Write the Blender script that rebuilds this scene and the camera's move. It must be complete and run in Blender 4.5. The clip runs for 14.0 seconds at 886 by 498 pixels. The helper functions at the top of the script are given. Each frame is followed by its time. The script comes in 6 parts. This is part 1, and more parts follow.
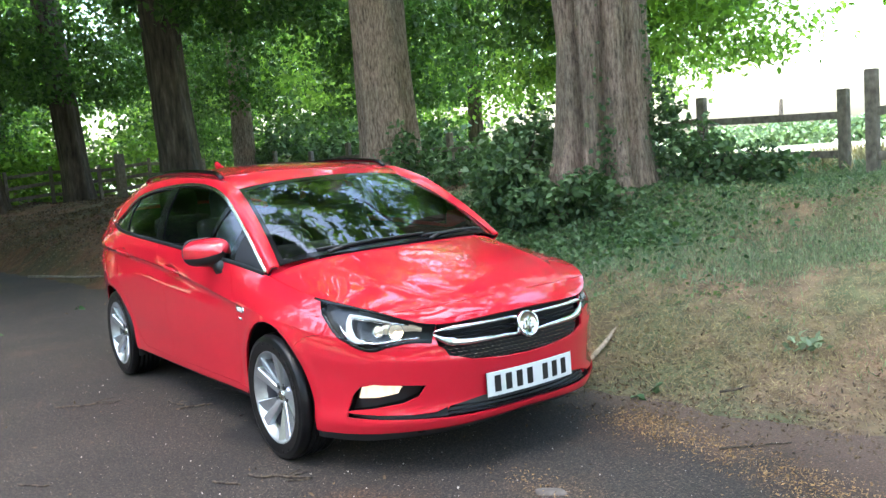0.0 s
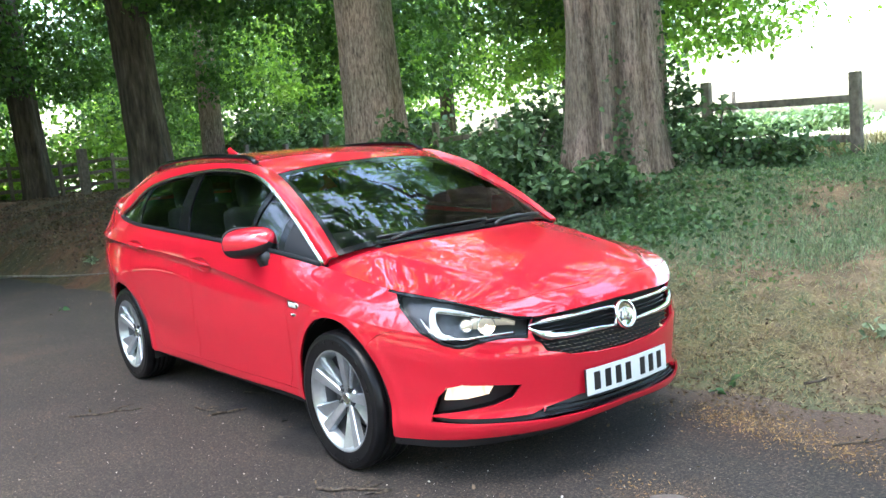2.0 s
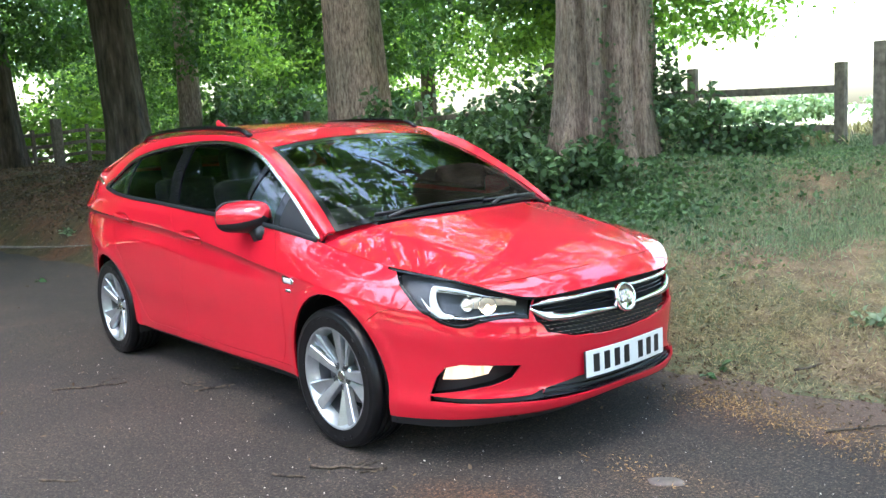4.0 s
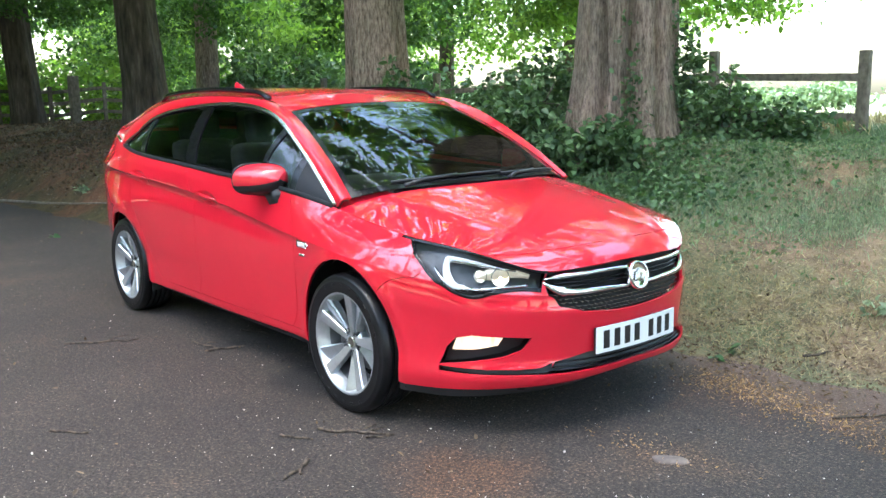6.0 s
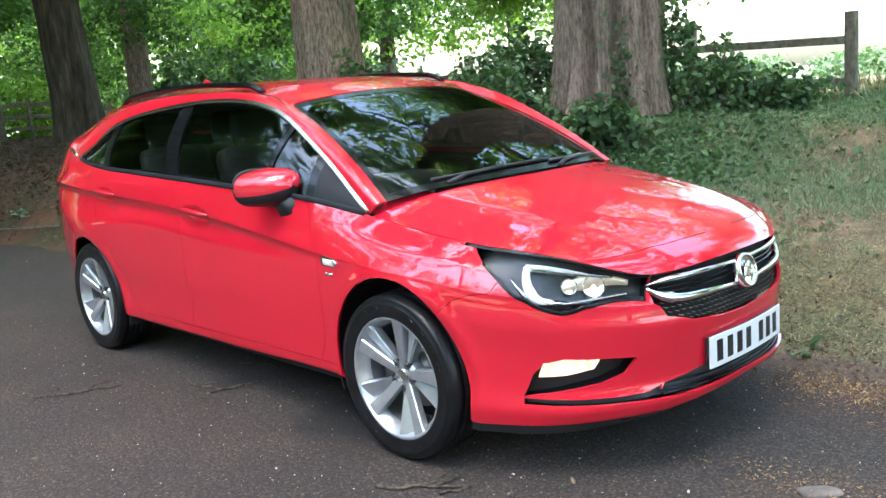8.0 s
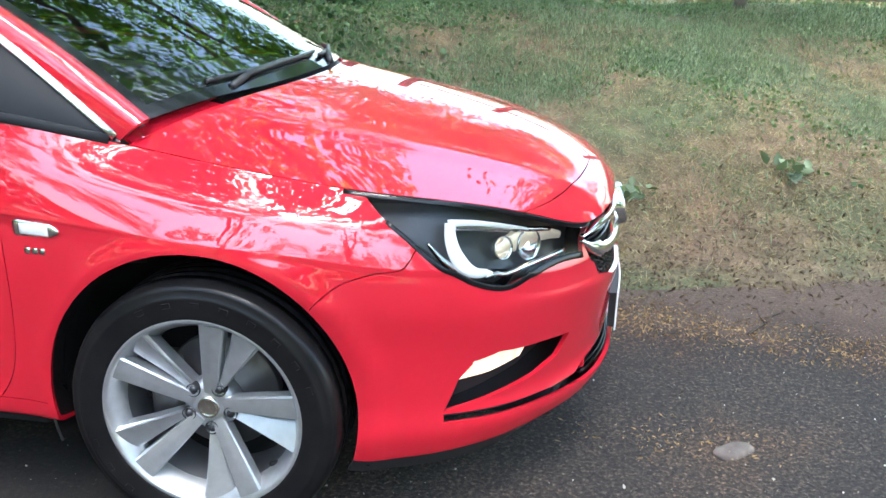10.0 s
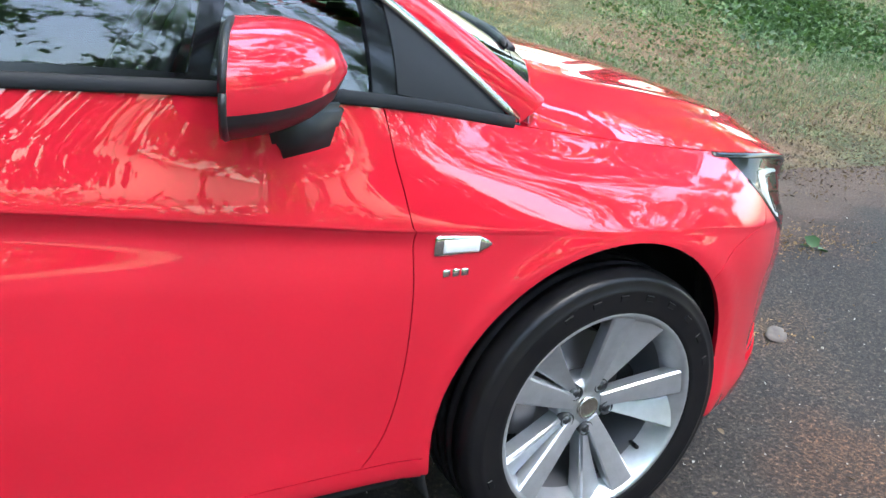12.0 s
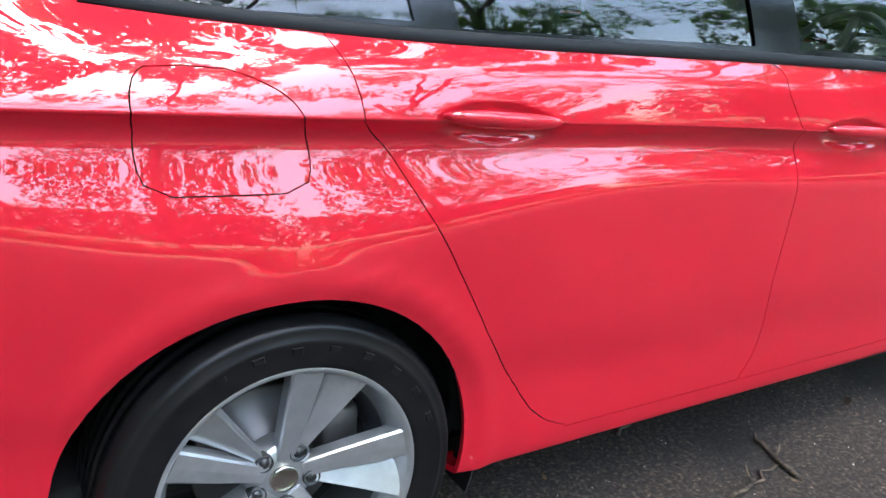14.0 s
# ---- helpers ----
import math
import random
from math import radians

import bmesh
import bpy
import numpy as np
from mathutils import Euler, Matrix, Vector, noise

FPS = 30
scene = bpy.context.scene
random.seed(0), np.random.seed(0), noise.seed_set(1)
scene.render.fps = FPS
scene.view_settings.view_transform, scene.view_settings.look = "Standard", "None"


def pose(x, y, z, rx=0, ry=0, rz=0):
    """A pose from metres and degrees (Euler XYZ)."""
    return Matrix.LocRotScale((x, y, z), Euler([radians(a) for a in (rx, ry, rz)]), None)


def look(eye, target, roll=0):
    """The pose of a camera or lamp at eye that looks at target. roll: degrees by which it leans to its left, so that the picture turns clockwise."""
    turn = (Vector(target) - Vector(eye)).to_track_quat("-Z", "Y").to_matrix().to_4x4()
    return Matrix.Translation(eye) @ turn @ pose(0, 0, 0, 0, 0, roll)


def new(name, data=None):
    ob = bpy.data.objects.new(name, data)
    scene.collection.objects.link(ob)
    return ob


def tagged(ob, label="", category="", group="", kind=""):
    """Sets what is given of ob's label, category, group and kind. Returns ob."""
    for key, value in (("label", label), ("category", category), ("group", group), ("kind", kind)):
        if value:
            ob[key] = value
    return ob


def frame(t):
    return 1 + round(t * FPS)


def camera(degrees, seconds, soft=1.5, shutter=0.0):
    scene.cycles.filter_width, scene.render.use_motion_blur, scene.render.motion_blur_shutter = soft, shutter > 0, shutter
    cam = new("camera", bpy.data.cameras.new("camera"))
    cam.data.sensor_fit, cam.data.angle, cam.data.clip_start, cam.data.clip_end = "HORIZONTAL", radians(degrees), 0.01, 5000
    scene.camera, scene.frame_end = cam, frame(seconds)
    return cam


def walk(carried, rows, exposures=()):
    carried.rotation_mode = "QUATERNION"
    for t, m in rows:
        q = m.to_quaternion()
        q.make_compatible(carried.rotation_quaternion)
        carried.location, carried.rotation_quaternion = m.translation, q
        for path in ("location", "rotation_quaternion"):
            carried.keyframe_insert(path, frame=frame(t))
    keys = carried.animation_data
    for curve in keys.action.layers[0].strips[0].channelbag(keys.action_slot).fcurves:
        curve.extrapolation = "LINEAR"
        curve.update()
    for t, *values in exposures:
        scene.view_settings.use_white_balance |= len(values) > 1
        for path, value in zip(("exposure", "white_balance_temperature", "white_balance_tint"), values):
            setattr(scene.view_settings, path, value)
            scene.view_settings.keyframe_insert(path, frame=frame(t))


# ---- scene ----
cam = camera(54.0, 14.0)
PATH = [
    (0, (3.951, -2.61, 1.447), (2.335, -1.452, 1.232), -4.4),
    (0.5, (3.784, -2.671, 1.439), (2.186, -1.488, 1.224), -4.4),
    (1, (3.542, -2.669, 1.436), (1.952, -1.476, 1.22), -4.8),
    (1.5, (3.391, -2.731, 1.405), (1.807, -1.53, 1.176), -4.8),
    (2, (3.298, -2.837, 1.409), (1.745, -1.598, 1.175), -4.9),
    (2.5, (3.246, -2.887, 1.405), (1.712, -1.628, 1.154), -4.9),
    (3, (3.22, -2.894, 1.406), (1.7, -1.62, 1.147), -4.7),
    (5.5, (3.187, -2.916, 1.386), (1.668, -1.656, 1.062), -1.1),
    (6, (3.187, -2.921, 1.385), (1.666, -1.667, 1.046), -1.0),
    (6.5, (3.163, -2.938, 1.395), (1.642, -1.684, 1.055), -1.4),
    (7, (3.04, -2.912, 1.384), (1.536, -1.639, 1.042), -2.7),
    (7.5, (2.737, -2.845, 1.379), (1.246, -1.556, 1.036), -5.3),
    (8, (2.379, -2.838, 1.344), (0.952, -1.483, 0.988), -4.5),
    (8.5, (1.975, -2.809, 1.347), (0.787, -1.259, 0.917), -2.7),
    (9, (1.537, -2.682, 1.285), (0.57, -1.008, 0.774), -3.3),
    (9.2, (1.388, -2.643, 1.298), (0.527, -0.915, 0.776), -2.8),
    (11.3, (-0.424, -2.235, 1.233), (0.293, -0.501, 0.542), 5.9),
    (11.5, (-0.607, -2.173, 1.214), (0.179, -0.467, 0.527), 4.7),
    (12, (-1.068, -2.049, 1.233), (-0.143, -0.422, 0.528), 5.3),
    (12.5, (-1.506, -2.01, 1.252), (-0.44, -0.473, 0.544), 6.8),
    (13, (-2.082, -1.978, 1.195), (-1.017, -0.427, 0.517), 5.4),
    (13.5, (-2.601, -2.026, 1.21), (-1.583, -0.435, 0.552), 4.2),
    (14, (-3.112, -2.066, 1.213), (-2.141, -0.449, 0.549), 4.0),
]
scene_exposure = 3.15
walk_exposures = [(t, scene_exposure + d, 5780, 8) for t, d in ((0, -0.02), (0.5, 0.02), (1.5, 0.2), (3, 0.06), (6.5, 0.1), (8, 0.0), (9, -0.05), (11.5, 0.0), (12.5, 0.0), (14, 0.0))]
walk(cam, [(t, look(eye, target, roll)) for t, eye, target, roll in PATH], walk_exposures)

# ---- world and light ----
SUN_ELEVATION, SUN_TURN = 73.0, 165.0
world = bpy.data.worlds.new("world")
scene.world = world
world.use_nodes = True
wn = world.node_tree
sky = wn.nodes.new("ShaderNodeTexSky")
sky.sky_type = "NISHITA"
sky.sun_disc = False
sky.sun_elevation = radians(SUN_ELEVATION)
sky.sun_rotation = radians(SUN_TURN)
sky.air_density, sky.dust_density, sky.ozone_density = 1.5, 3.5, 0.2
wn.links.new(sky.outputs["Color"], wn.nodes["Background"].inputs["Color"])
wn.nodes["Background"].inputs["Strength"].default_value = 0.15
sun = new("sun", bpy.data.lights.new("sun", "SUN"))
sun.data.energy, sun.data.angle, sun.data.color = 0.85, radians(25), (1.0, 0.97, 0.93)
sun.matrix_world = Matrix.Rotation(radians(-SUN_TURN), 4, "Z") @ Matrix.Rotation(radians(-(90 - SUN_ELEVATION)), 4, "X")


# ---- materials ----
def mat(name, color, rough=0.5, metal=0.0, **extra):
    m = bpy.data.materials.new(name)
    m.use_nodes = True
    b = m.node_tree.nodes["Principled BSDF"]
    b.inputs["Base Color"].default_value = (*color, 1)
    b.inputs["Roughness"].default_value = rough
    b.inputs["Metallic"].default_value = metal
    for key, value in extra.items():
        b.inputs[key.replace("_", " ").title().replace("Ior", "IOR")].default_value = value
    return m


def node(m, kind, **values):
    n = m.node_tree.nodes.new(kind)
    for key, value in values.items():
        n.inputs[key.replace("_", " ")].default_value = value
    return n


def tex(m, scale, detail=6.0, stretch=(1, 1, 1), rough=0.6):
    """A noise in object space, stretched along the axes."""
    t = m.node_tree
    c = t.nodes.new("ShaderNodeTexCoord")
    g = t.nodes.new("ShaderNodeMapping")
    g.inputs["Scale"].default_value = stretch
    n = t.nodes.new("ShaderNodeTexNoise")
    n.inputs["Scale"].default_value, n.inputs["Detail"].default_value, n.inputs["Roughness"].default_value = scale, detail, rough
    t.links.new(c.outputs["Object"], g.inputs["Vector"])
    t.links.new(g.outputs["Vector"], n.inputs["Vector"])
    return n


def ramp(m, source, stops):
    r = m.node_tree.nodes.new("ShaderNodeValToRGB")
    e = r.color_ramp.elements
    while len(e) < len(stops):
        e.new(0.5)
    for item, (p, c) in zip(e, stops):
        item.position, item.color = p, (*c, 1)
    m.node_tree.links.new(source, r.inputs["Fac"])
    return r


def mix(m, fac, a, b, kind="MIX"):
    x = m.node_tree.nodes.new("ShaderNodeMix")
    x.data_type, x.blend_type = "RGBA", kind
    for slot, value in (("Factor", fac), ("A", a), ("B", b)):
        s = [i for i in x.inputs if i.name == slot and i.type == ("VALUE" if slot == "Factor" else "RGBA")][0]
        if isinstance(value, (int, float)):
            s.default_value = value
        elif isinstance(value, tuple):
            s.default_value = (*value, 1)
        else:
            m.node_tree.links.new(value, s)
    return [o for o in x.outputs if o.type == "RGBA"][0]


def bump(m, height, strength=0.3, distance=0.01):
    n = m.node_tree.nodes.new("ShaderNodeBump")
    n.inputs["Strength"].default_value, n.inputs["Distance"].default_value = strength, distance
    m.node_tree.links.new(height, n.inputs["Height"])
    m.node_tree.links.new(n.outputs["Normal"], m.node_tree.nodes["Principled BSDF"].inputs["Normal"])
    return n


def colour(m, out):
    m.node_tree.links.new(out, m.node_tree.nodes["Principled BSDF"].inputs["Base Color"])


def glass_mat(name, tint, rough=0.0, ior=1.7):
    m = bpy.data.materials.new(name)
    m.use_nodes = True
    t = m.node_tree
    t.nodes.clear()
    out, mx = t.nodes.new("ShaderNodeOutputMaterial"), t.nodes.new("ShaderNodeMixShader")
    tr, gl, fr = t.nodes.new("ShaderNodeBsdfTransparent"), t.nodes.new("ShaderNodeBsdfGlossy"), t.nodes.new("ShaderNodeFresnel")
    tr.inputs["Color"].default_value = (*tint, 1)
    gl.inputs["Roughness"].default_value = rough
    fr.inputs["IOR"].default_value = ior
    t.links.new(fr.outputs["Fac"], mx.inputs["Fac"])
    t.links.new(tr.outputs["BSDF"], mx.inputs[1])
    t.links.new(gl.outputs["BSDF"], mx.inputs[2])
    t.links.new(mx.outputs["Shader"], out.inputs["Surface"])
    return m


def lamp_mat(name, color, strength):
    m = mat(name, color, 0.3)
    b = m.node_tree.nodes["Principled BSDF"]
    b.inputs["Emission Color"].default_value = (*color, 1)
    b.inputs["Emission Strength"].default_value = strength
    return m


PAINT = mat("red_paint", (0.62, 0.010, 0.028), 0.45, 0.0, specular_ior_level=0.05, coat_weight=1.0, coat_roughness=0.006, coat_ior=1.72)
_n = tex(PAINT, 2.2, 4)
colour(PAINT, ramp(PAINT, _n.outputs["Fac"], [(0.35, (0.54, 0.009, 0.025)), (0.65, (0.58, 0.011, 0.028))]).outputs["Color"])
CHROME = mat("chrome", (0.82, 0.82, 0.82), 0.08, 1.0)
SATIN = mat("satin_trim", (0.62, 0.60, 0.55), 0.22, 1.0)
ALLOY = mat("alloy", (0.66, 0.67, 0.69), 0.28, 0.75)
_n = tex(ALLOY, 30, 4)
colour(ALLOY, ramp(ALLOY, _n.outputs["Fac"], [(0.3, (0.47, 0.48, 0.49)), (0.7, (0.57, 0.58, 0.59))]).outputs["Color"])
ALLOY_DARK = mat("alloy_barrel", (0.20, 0.20, 0.21), 0.45, 0.7)
PLASTIC = mat("black_plastic", (0.018, 0.018, 0.019), 0.45)
bump(PLASTIC, tex(PLASTIC, 400, 2).outputs["Fac"], 0.08, 0.002)
GLOSS_BLACK = mat("gloss_black", (0.006, 0.006, 0.007), 0.12, specular_ior_level=0.3)
NUT = mat("wheel_nut", (0.06, 0.06, 0.062), 0.4, 0.6)
RUBBER = mat("tyre_rubber", (0.012, 0.012, 0.013), 0.30, specular_ior_level=0.22)
_n = tex(RUBBER, 14, 6)
colour(RUBBER, ramp(RUBBER, _n.outputs["Fac"], [(0.35, (0.006, 0.006, 0.007)), (0.75, (0.013, 0.012, 0.012))]).outputs["Color"])
DARK = mat("dark_liner", (0.006, 0.006, 0.006), 0.9)
TRIM_GREY = mat("weatherstrip", (0.013, 0.014, 0.016), 0.55, specular_ior_level=0.22)
CABIN = mat("cabin_plastic", (0.045, 0.045, 0.047), 0.6)
bump(CABIN, tex(CABIN, 300, 2).outputs["Fac"], 0.1, 0.002)
CLOTH = mat("seat_cloth", (0.028, 0.028, 0.030), 0.9)
bump(CLOTH, tex(CLOTH, 250, 3).outputs["Fac"], 0.3, 0.003)
GLASS = glass_mat("window_glass", (0.56, 0.61, 0.58), 0.0, 1.75)
SCREEN = glass_mat("screen_glass", (0.48, 0.53, 0.51), 0.0, 1.76)
LENS = glass_mat("lamp_lens", (0.80, 0.82, 0.82), 0.0, 1.20)
MIRROR = mat("mirror_glass", (0.85, 0.86, 0.87), 0.01, 1.0)
REFLECTOR = mat("lamp_reflector", (0.80, 0.80, 0.81), 0.14, 1.0)
SMOKE = mat("lamp_bezel", (0.028, 0.028, 0.030), 0.25)
INNER = mat("lamp_inner", (0.07, 0.07, 0.072), 0.28, 0.7)
# a faint glow in the reflector stands for bulb light falling on it
CHAMBER = lamp_mat("glow_reflector", (0.93, 0.80, 0.62), 0.045)
CHAMBER.node_tree.nodes["Principled BSDF"].inputs["Metallic"].default_value = 0.9
bump(CHAMBER, tex(CHAMBER, 60, 2).outputs["Fac"], 0.25, 0.01)
DRL = lamp_mat("running_light", (0.82, 0.84, 0.85), 0.055)
BULB = lamp_mat("dipped_bulb", (1.0, 0.72, 0.42), 5.0)
FOG = lamp_mat("fog_bulb", (1.0, 0.70, 0.40), 0.20)
_n = tex(FOG, 18, 2, (4, 4, 0.6))
FOG.node_tree.links.new(ramp(FOG, _n.outputs["Fac"], [(0.30, (0.32, 0.21, 0.11)), (0.62, (1.0, 0.74, 0.46))]).outputs["Color"], FOG.node_tree.nodes["Principled BSDF"].inputs["Emission Color"])
TAIL = mat("tail_lens", (0.30, 0.006, 0.008), 0.12, 0.0, coat_weight=1.0)
PLATE = mat("plate_white", (0.72, 0.72, 0.70), 0.35)
INK = mat("plate_ink", (0.012, 0.012, 0.012), 0.4)
DISC = mat("brake_disc", (0.16, 0.15, 0.145), 0.45, 0.8)


# ---- mesh helpers ----
def smooth(me, on=True):
    me.polygons.foreach_set("use_smooth", [on] * len(me.polygons))


def obj(name, verts, faces, material, parent=None, label="", normals=None, shade=True):
    me = bpy.data.meshes.new(name)
    me.from_pydata([tuple(v) for v in verts], [], [tuple(f) for f in faces])
    me.materials.append(material)
    smooth(me, shade)
    if normals is not None:
        me.normals_split_custom_set_from_vertices([tuple(n) for n in normals])
    ob = new(name, me)
    ob.parent = parent
    if label:
        tagged(ob, label)
    return ob


def part(name, bm, material, parent=None, label="", shade=True):
    me = bpy.data.meshes.new(name)
    bm.to_mesh(me)
    bm.free()
    me.materials.append(material)
    smooth(me, shade)
    ob = new(name, me)
    ob.parent = parent
    if label:
        tagged(ob, label)
    return ob


def thing(name, label, category, m=None, group="", kind=""):
    ob = new(name)
    if m is not None:
        ob.matrix_world = m
    return tagged(ob, label, category, group, kind)


def box(bm, centre, size, bevel=0.0, turn=None):
    """A box in bm, bevelled; turn: a 3x3 matrix."""
    made = bmesh.ops.create_cube(bm, size=1.0)["verts"]
    for v in made:
        v.co = Vector((v.co.x * size[0], v.co.y * size[1], v.co.z * size[2]))
    if bevel:
        es = {e for v in made for e in v.link_edges}
        made = list({v for f in bmesh.ops.bevel(bm, geom=list(es), offset=bevel, segments=2, affect="EDGES", profile=0.6)["faces"] for v in f.verts} | {v for v in made if v.is_valid})
    for v in made:
        v.co = (turn @ v.co if turn else v.co) + Vector(centre)
    return made


def tube(points, radii, sides=8, squash=1.0):
    """A tapered tube along points: vertices and faces, closed at the ends."""
    pts = [Vector(p) for p in points]
    verts, faces = [], []
    side = None
    for i, p in enumerate(pts):
        way = (pts[min(i + 1, len(pts) - 1)] - pts[max(i - 1, 0)]).normalized()
        if side is None:
            side = way.orthogonal().normalized()
        side = (side - way * side.dot(way)).normalized()
        up = way.cross(side)
        r = radii[i] if hasattr(radii, "__len__") else radii
        for k in range(sides):
            a = 2 * math.pi * k / sides
            verts.append(p + side * (math.cos(a) * r) + up * (math.sin(a) * r * squash))
    for i in range(len(pts) - 1):
        for k in range(sides):
            a, b = i * sides + k, i * sides + (k + 1) % sides
            faces.append((a, b, b + sides, a + sides))
    faces.append(tuple(range(sides))[::-1])
    n = len(verts)
    faces.append(tuple(range(n - sides, n)))
    return verts, faces


def lathe(profile, turns=48, axis="y"):
    """A closed profile of (radius, depth) turned round the y axis."""
    verts, faces = [], []
    m = len(profile)
    for i in range(turns):
        a = 2 * math.pi * i / turns
        for r, d in profile:
            verts.append((r * math.cos(a), d, r * math.sin(a)))
    for i in range(turns):
        for j in range(m - 1):
            a, b = i * m + j, ((i + 1) % turns) * m + j
            faces.append((a, a + 1, b + 1, b))
    return verts, faces


def joined(*pieces):
    verts, faces = [], []
    for v, f in pieces:
        n = len(verts)
        verts += list(v)
        faces += [tuple(i + n for i in face) for face in f]
    return verts, faces


# ---- smooth surfaces ----
def spline(xs, ys):
    """A natural cubic spline through ys (rows) at xs; gives a function of an array."""
    xs, ys = np.asarray(xs, float), np.asarray(ys, float)
    n, h = len(xs), np.diff(xs)
    a, r = np.eye(n), np.zeros_like(ys)
    for i in range(1, n - 1):
        a[i, i - 1 : i + 2] = h[i - 1], 2 * (h[i - 1] + h[i]), h[i]
        r[i] = 6 * ((ys[i + 1] - ys[i]) / h[i] - (ys[i] - ys[i - 1]) / h[i - 1])
    m = np.linalg.solve(a, r.reshape(n, -1)).reshape(ys.shape)

    def at(t):
        t = np.asarray(t, float)
        i = np.clip(np.searchsorted(xs, t) - 1, 0, n - 2)
        d, e, w = t - xs[i], xs[i + 1] - t, h[i]
        sh = (-1,) + (1,) * (ys.ndim - 1)
        d, e, w = d.reshape(sh), e.reshape(sh), w.reshape(sh)
        return m[i] * e**3 / (6 * w) + m[i + 1] * d**3 / (6 * w) + (ys[i] / w - m[i] * w / 6) * e + (ys[i + 1] / w - m[i + 1] * w / 6) * d

    return at


def gentle(rows, v):
    """A monotone cubic through rows (n, k, 3) at v (n) in 0..k-1."""
    d = np.diff(rows, axis=1)
    s = np.zeros_like(rows)
    a, b = d[:, :-1], d[:, 1:]
    s[:, 1:-1] = np.where(a * b > 0, 2 * a * b / np.where(a + b == 0, 1, a + b), 0)
    s[:, 0], s[:, -1] = d[:, 0], d[:, -1]
    i = np.clip(np.floor(v).astype(int), 0, rows.shape[1] - 2)
    n = np.arange(len(v))
    t = (v - i)[:, None]
    p, q, m0, m1 = rows[n, i], rows[n, i + 1], s[n, i], s[n, i + 1]
    return (2 * t**3 - 3 * t**2 + 1) * p + (t**3 - 2 * t**2 + t) * m0 + (3 * t**2 - 2 * t**3) * q + (t**3 - t**2) * m1


def curve(points):
    """A spline through 3D points, as a function of 0..1 by length."""
    p = np.array(points, float)
    t = np.r_[0, np.cumsum(np.linalg.norm(np.diff(p, axis=0), axis=1))]
    f = spline(t / t[-1], p)
    return lambda u: f(np.atleast_1d(u))


def inside(poly, p):
    x, y = p
    hit = False
    for (x0, y0), (x1, y1) in zip(poly, poly[1:] + poly[:1]):
        if (y0 > y) != (y1 > y) and x < (x1 - x0) * (y - y0) / (y1 - y0) + x0:
            hit = not hit
    return hit


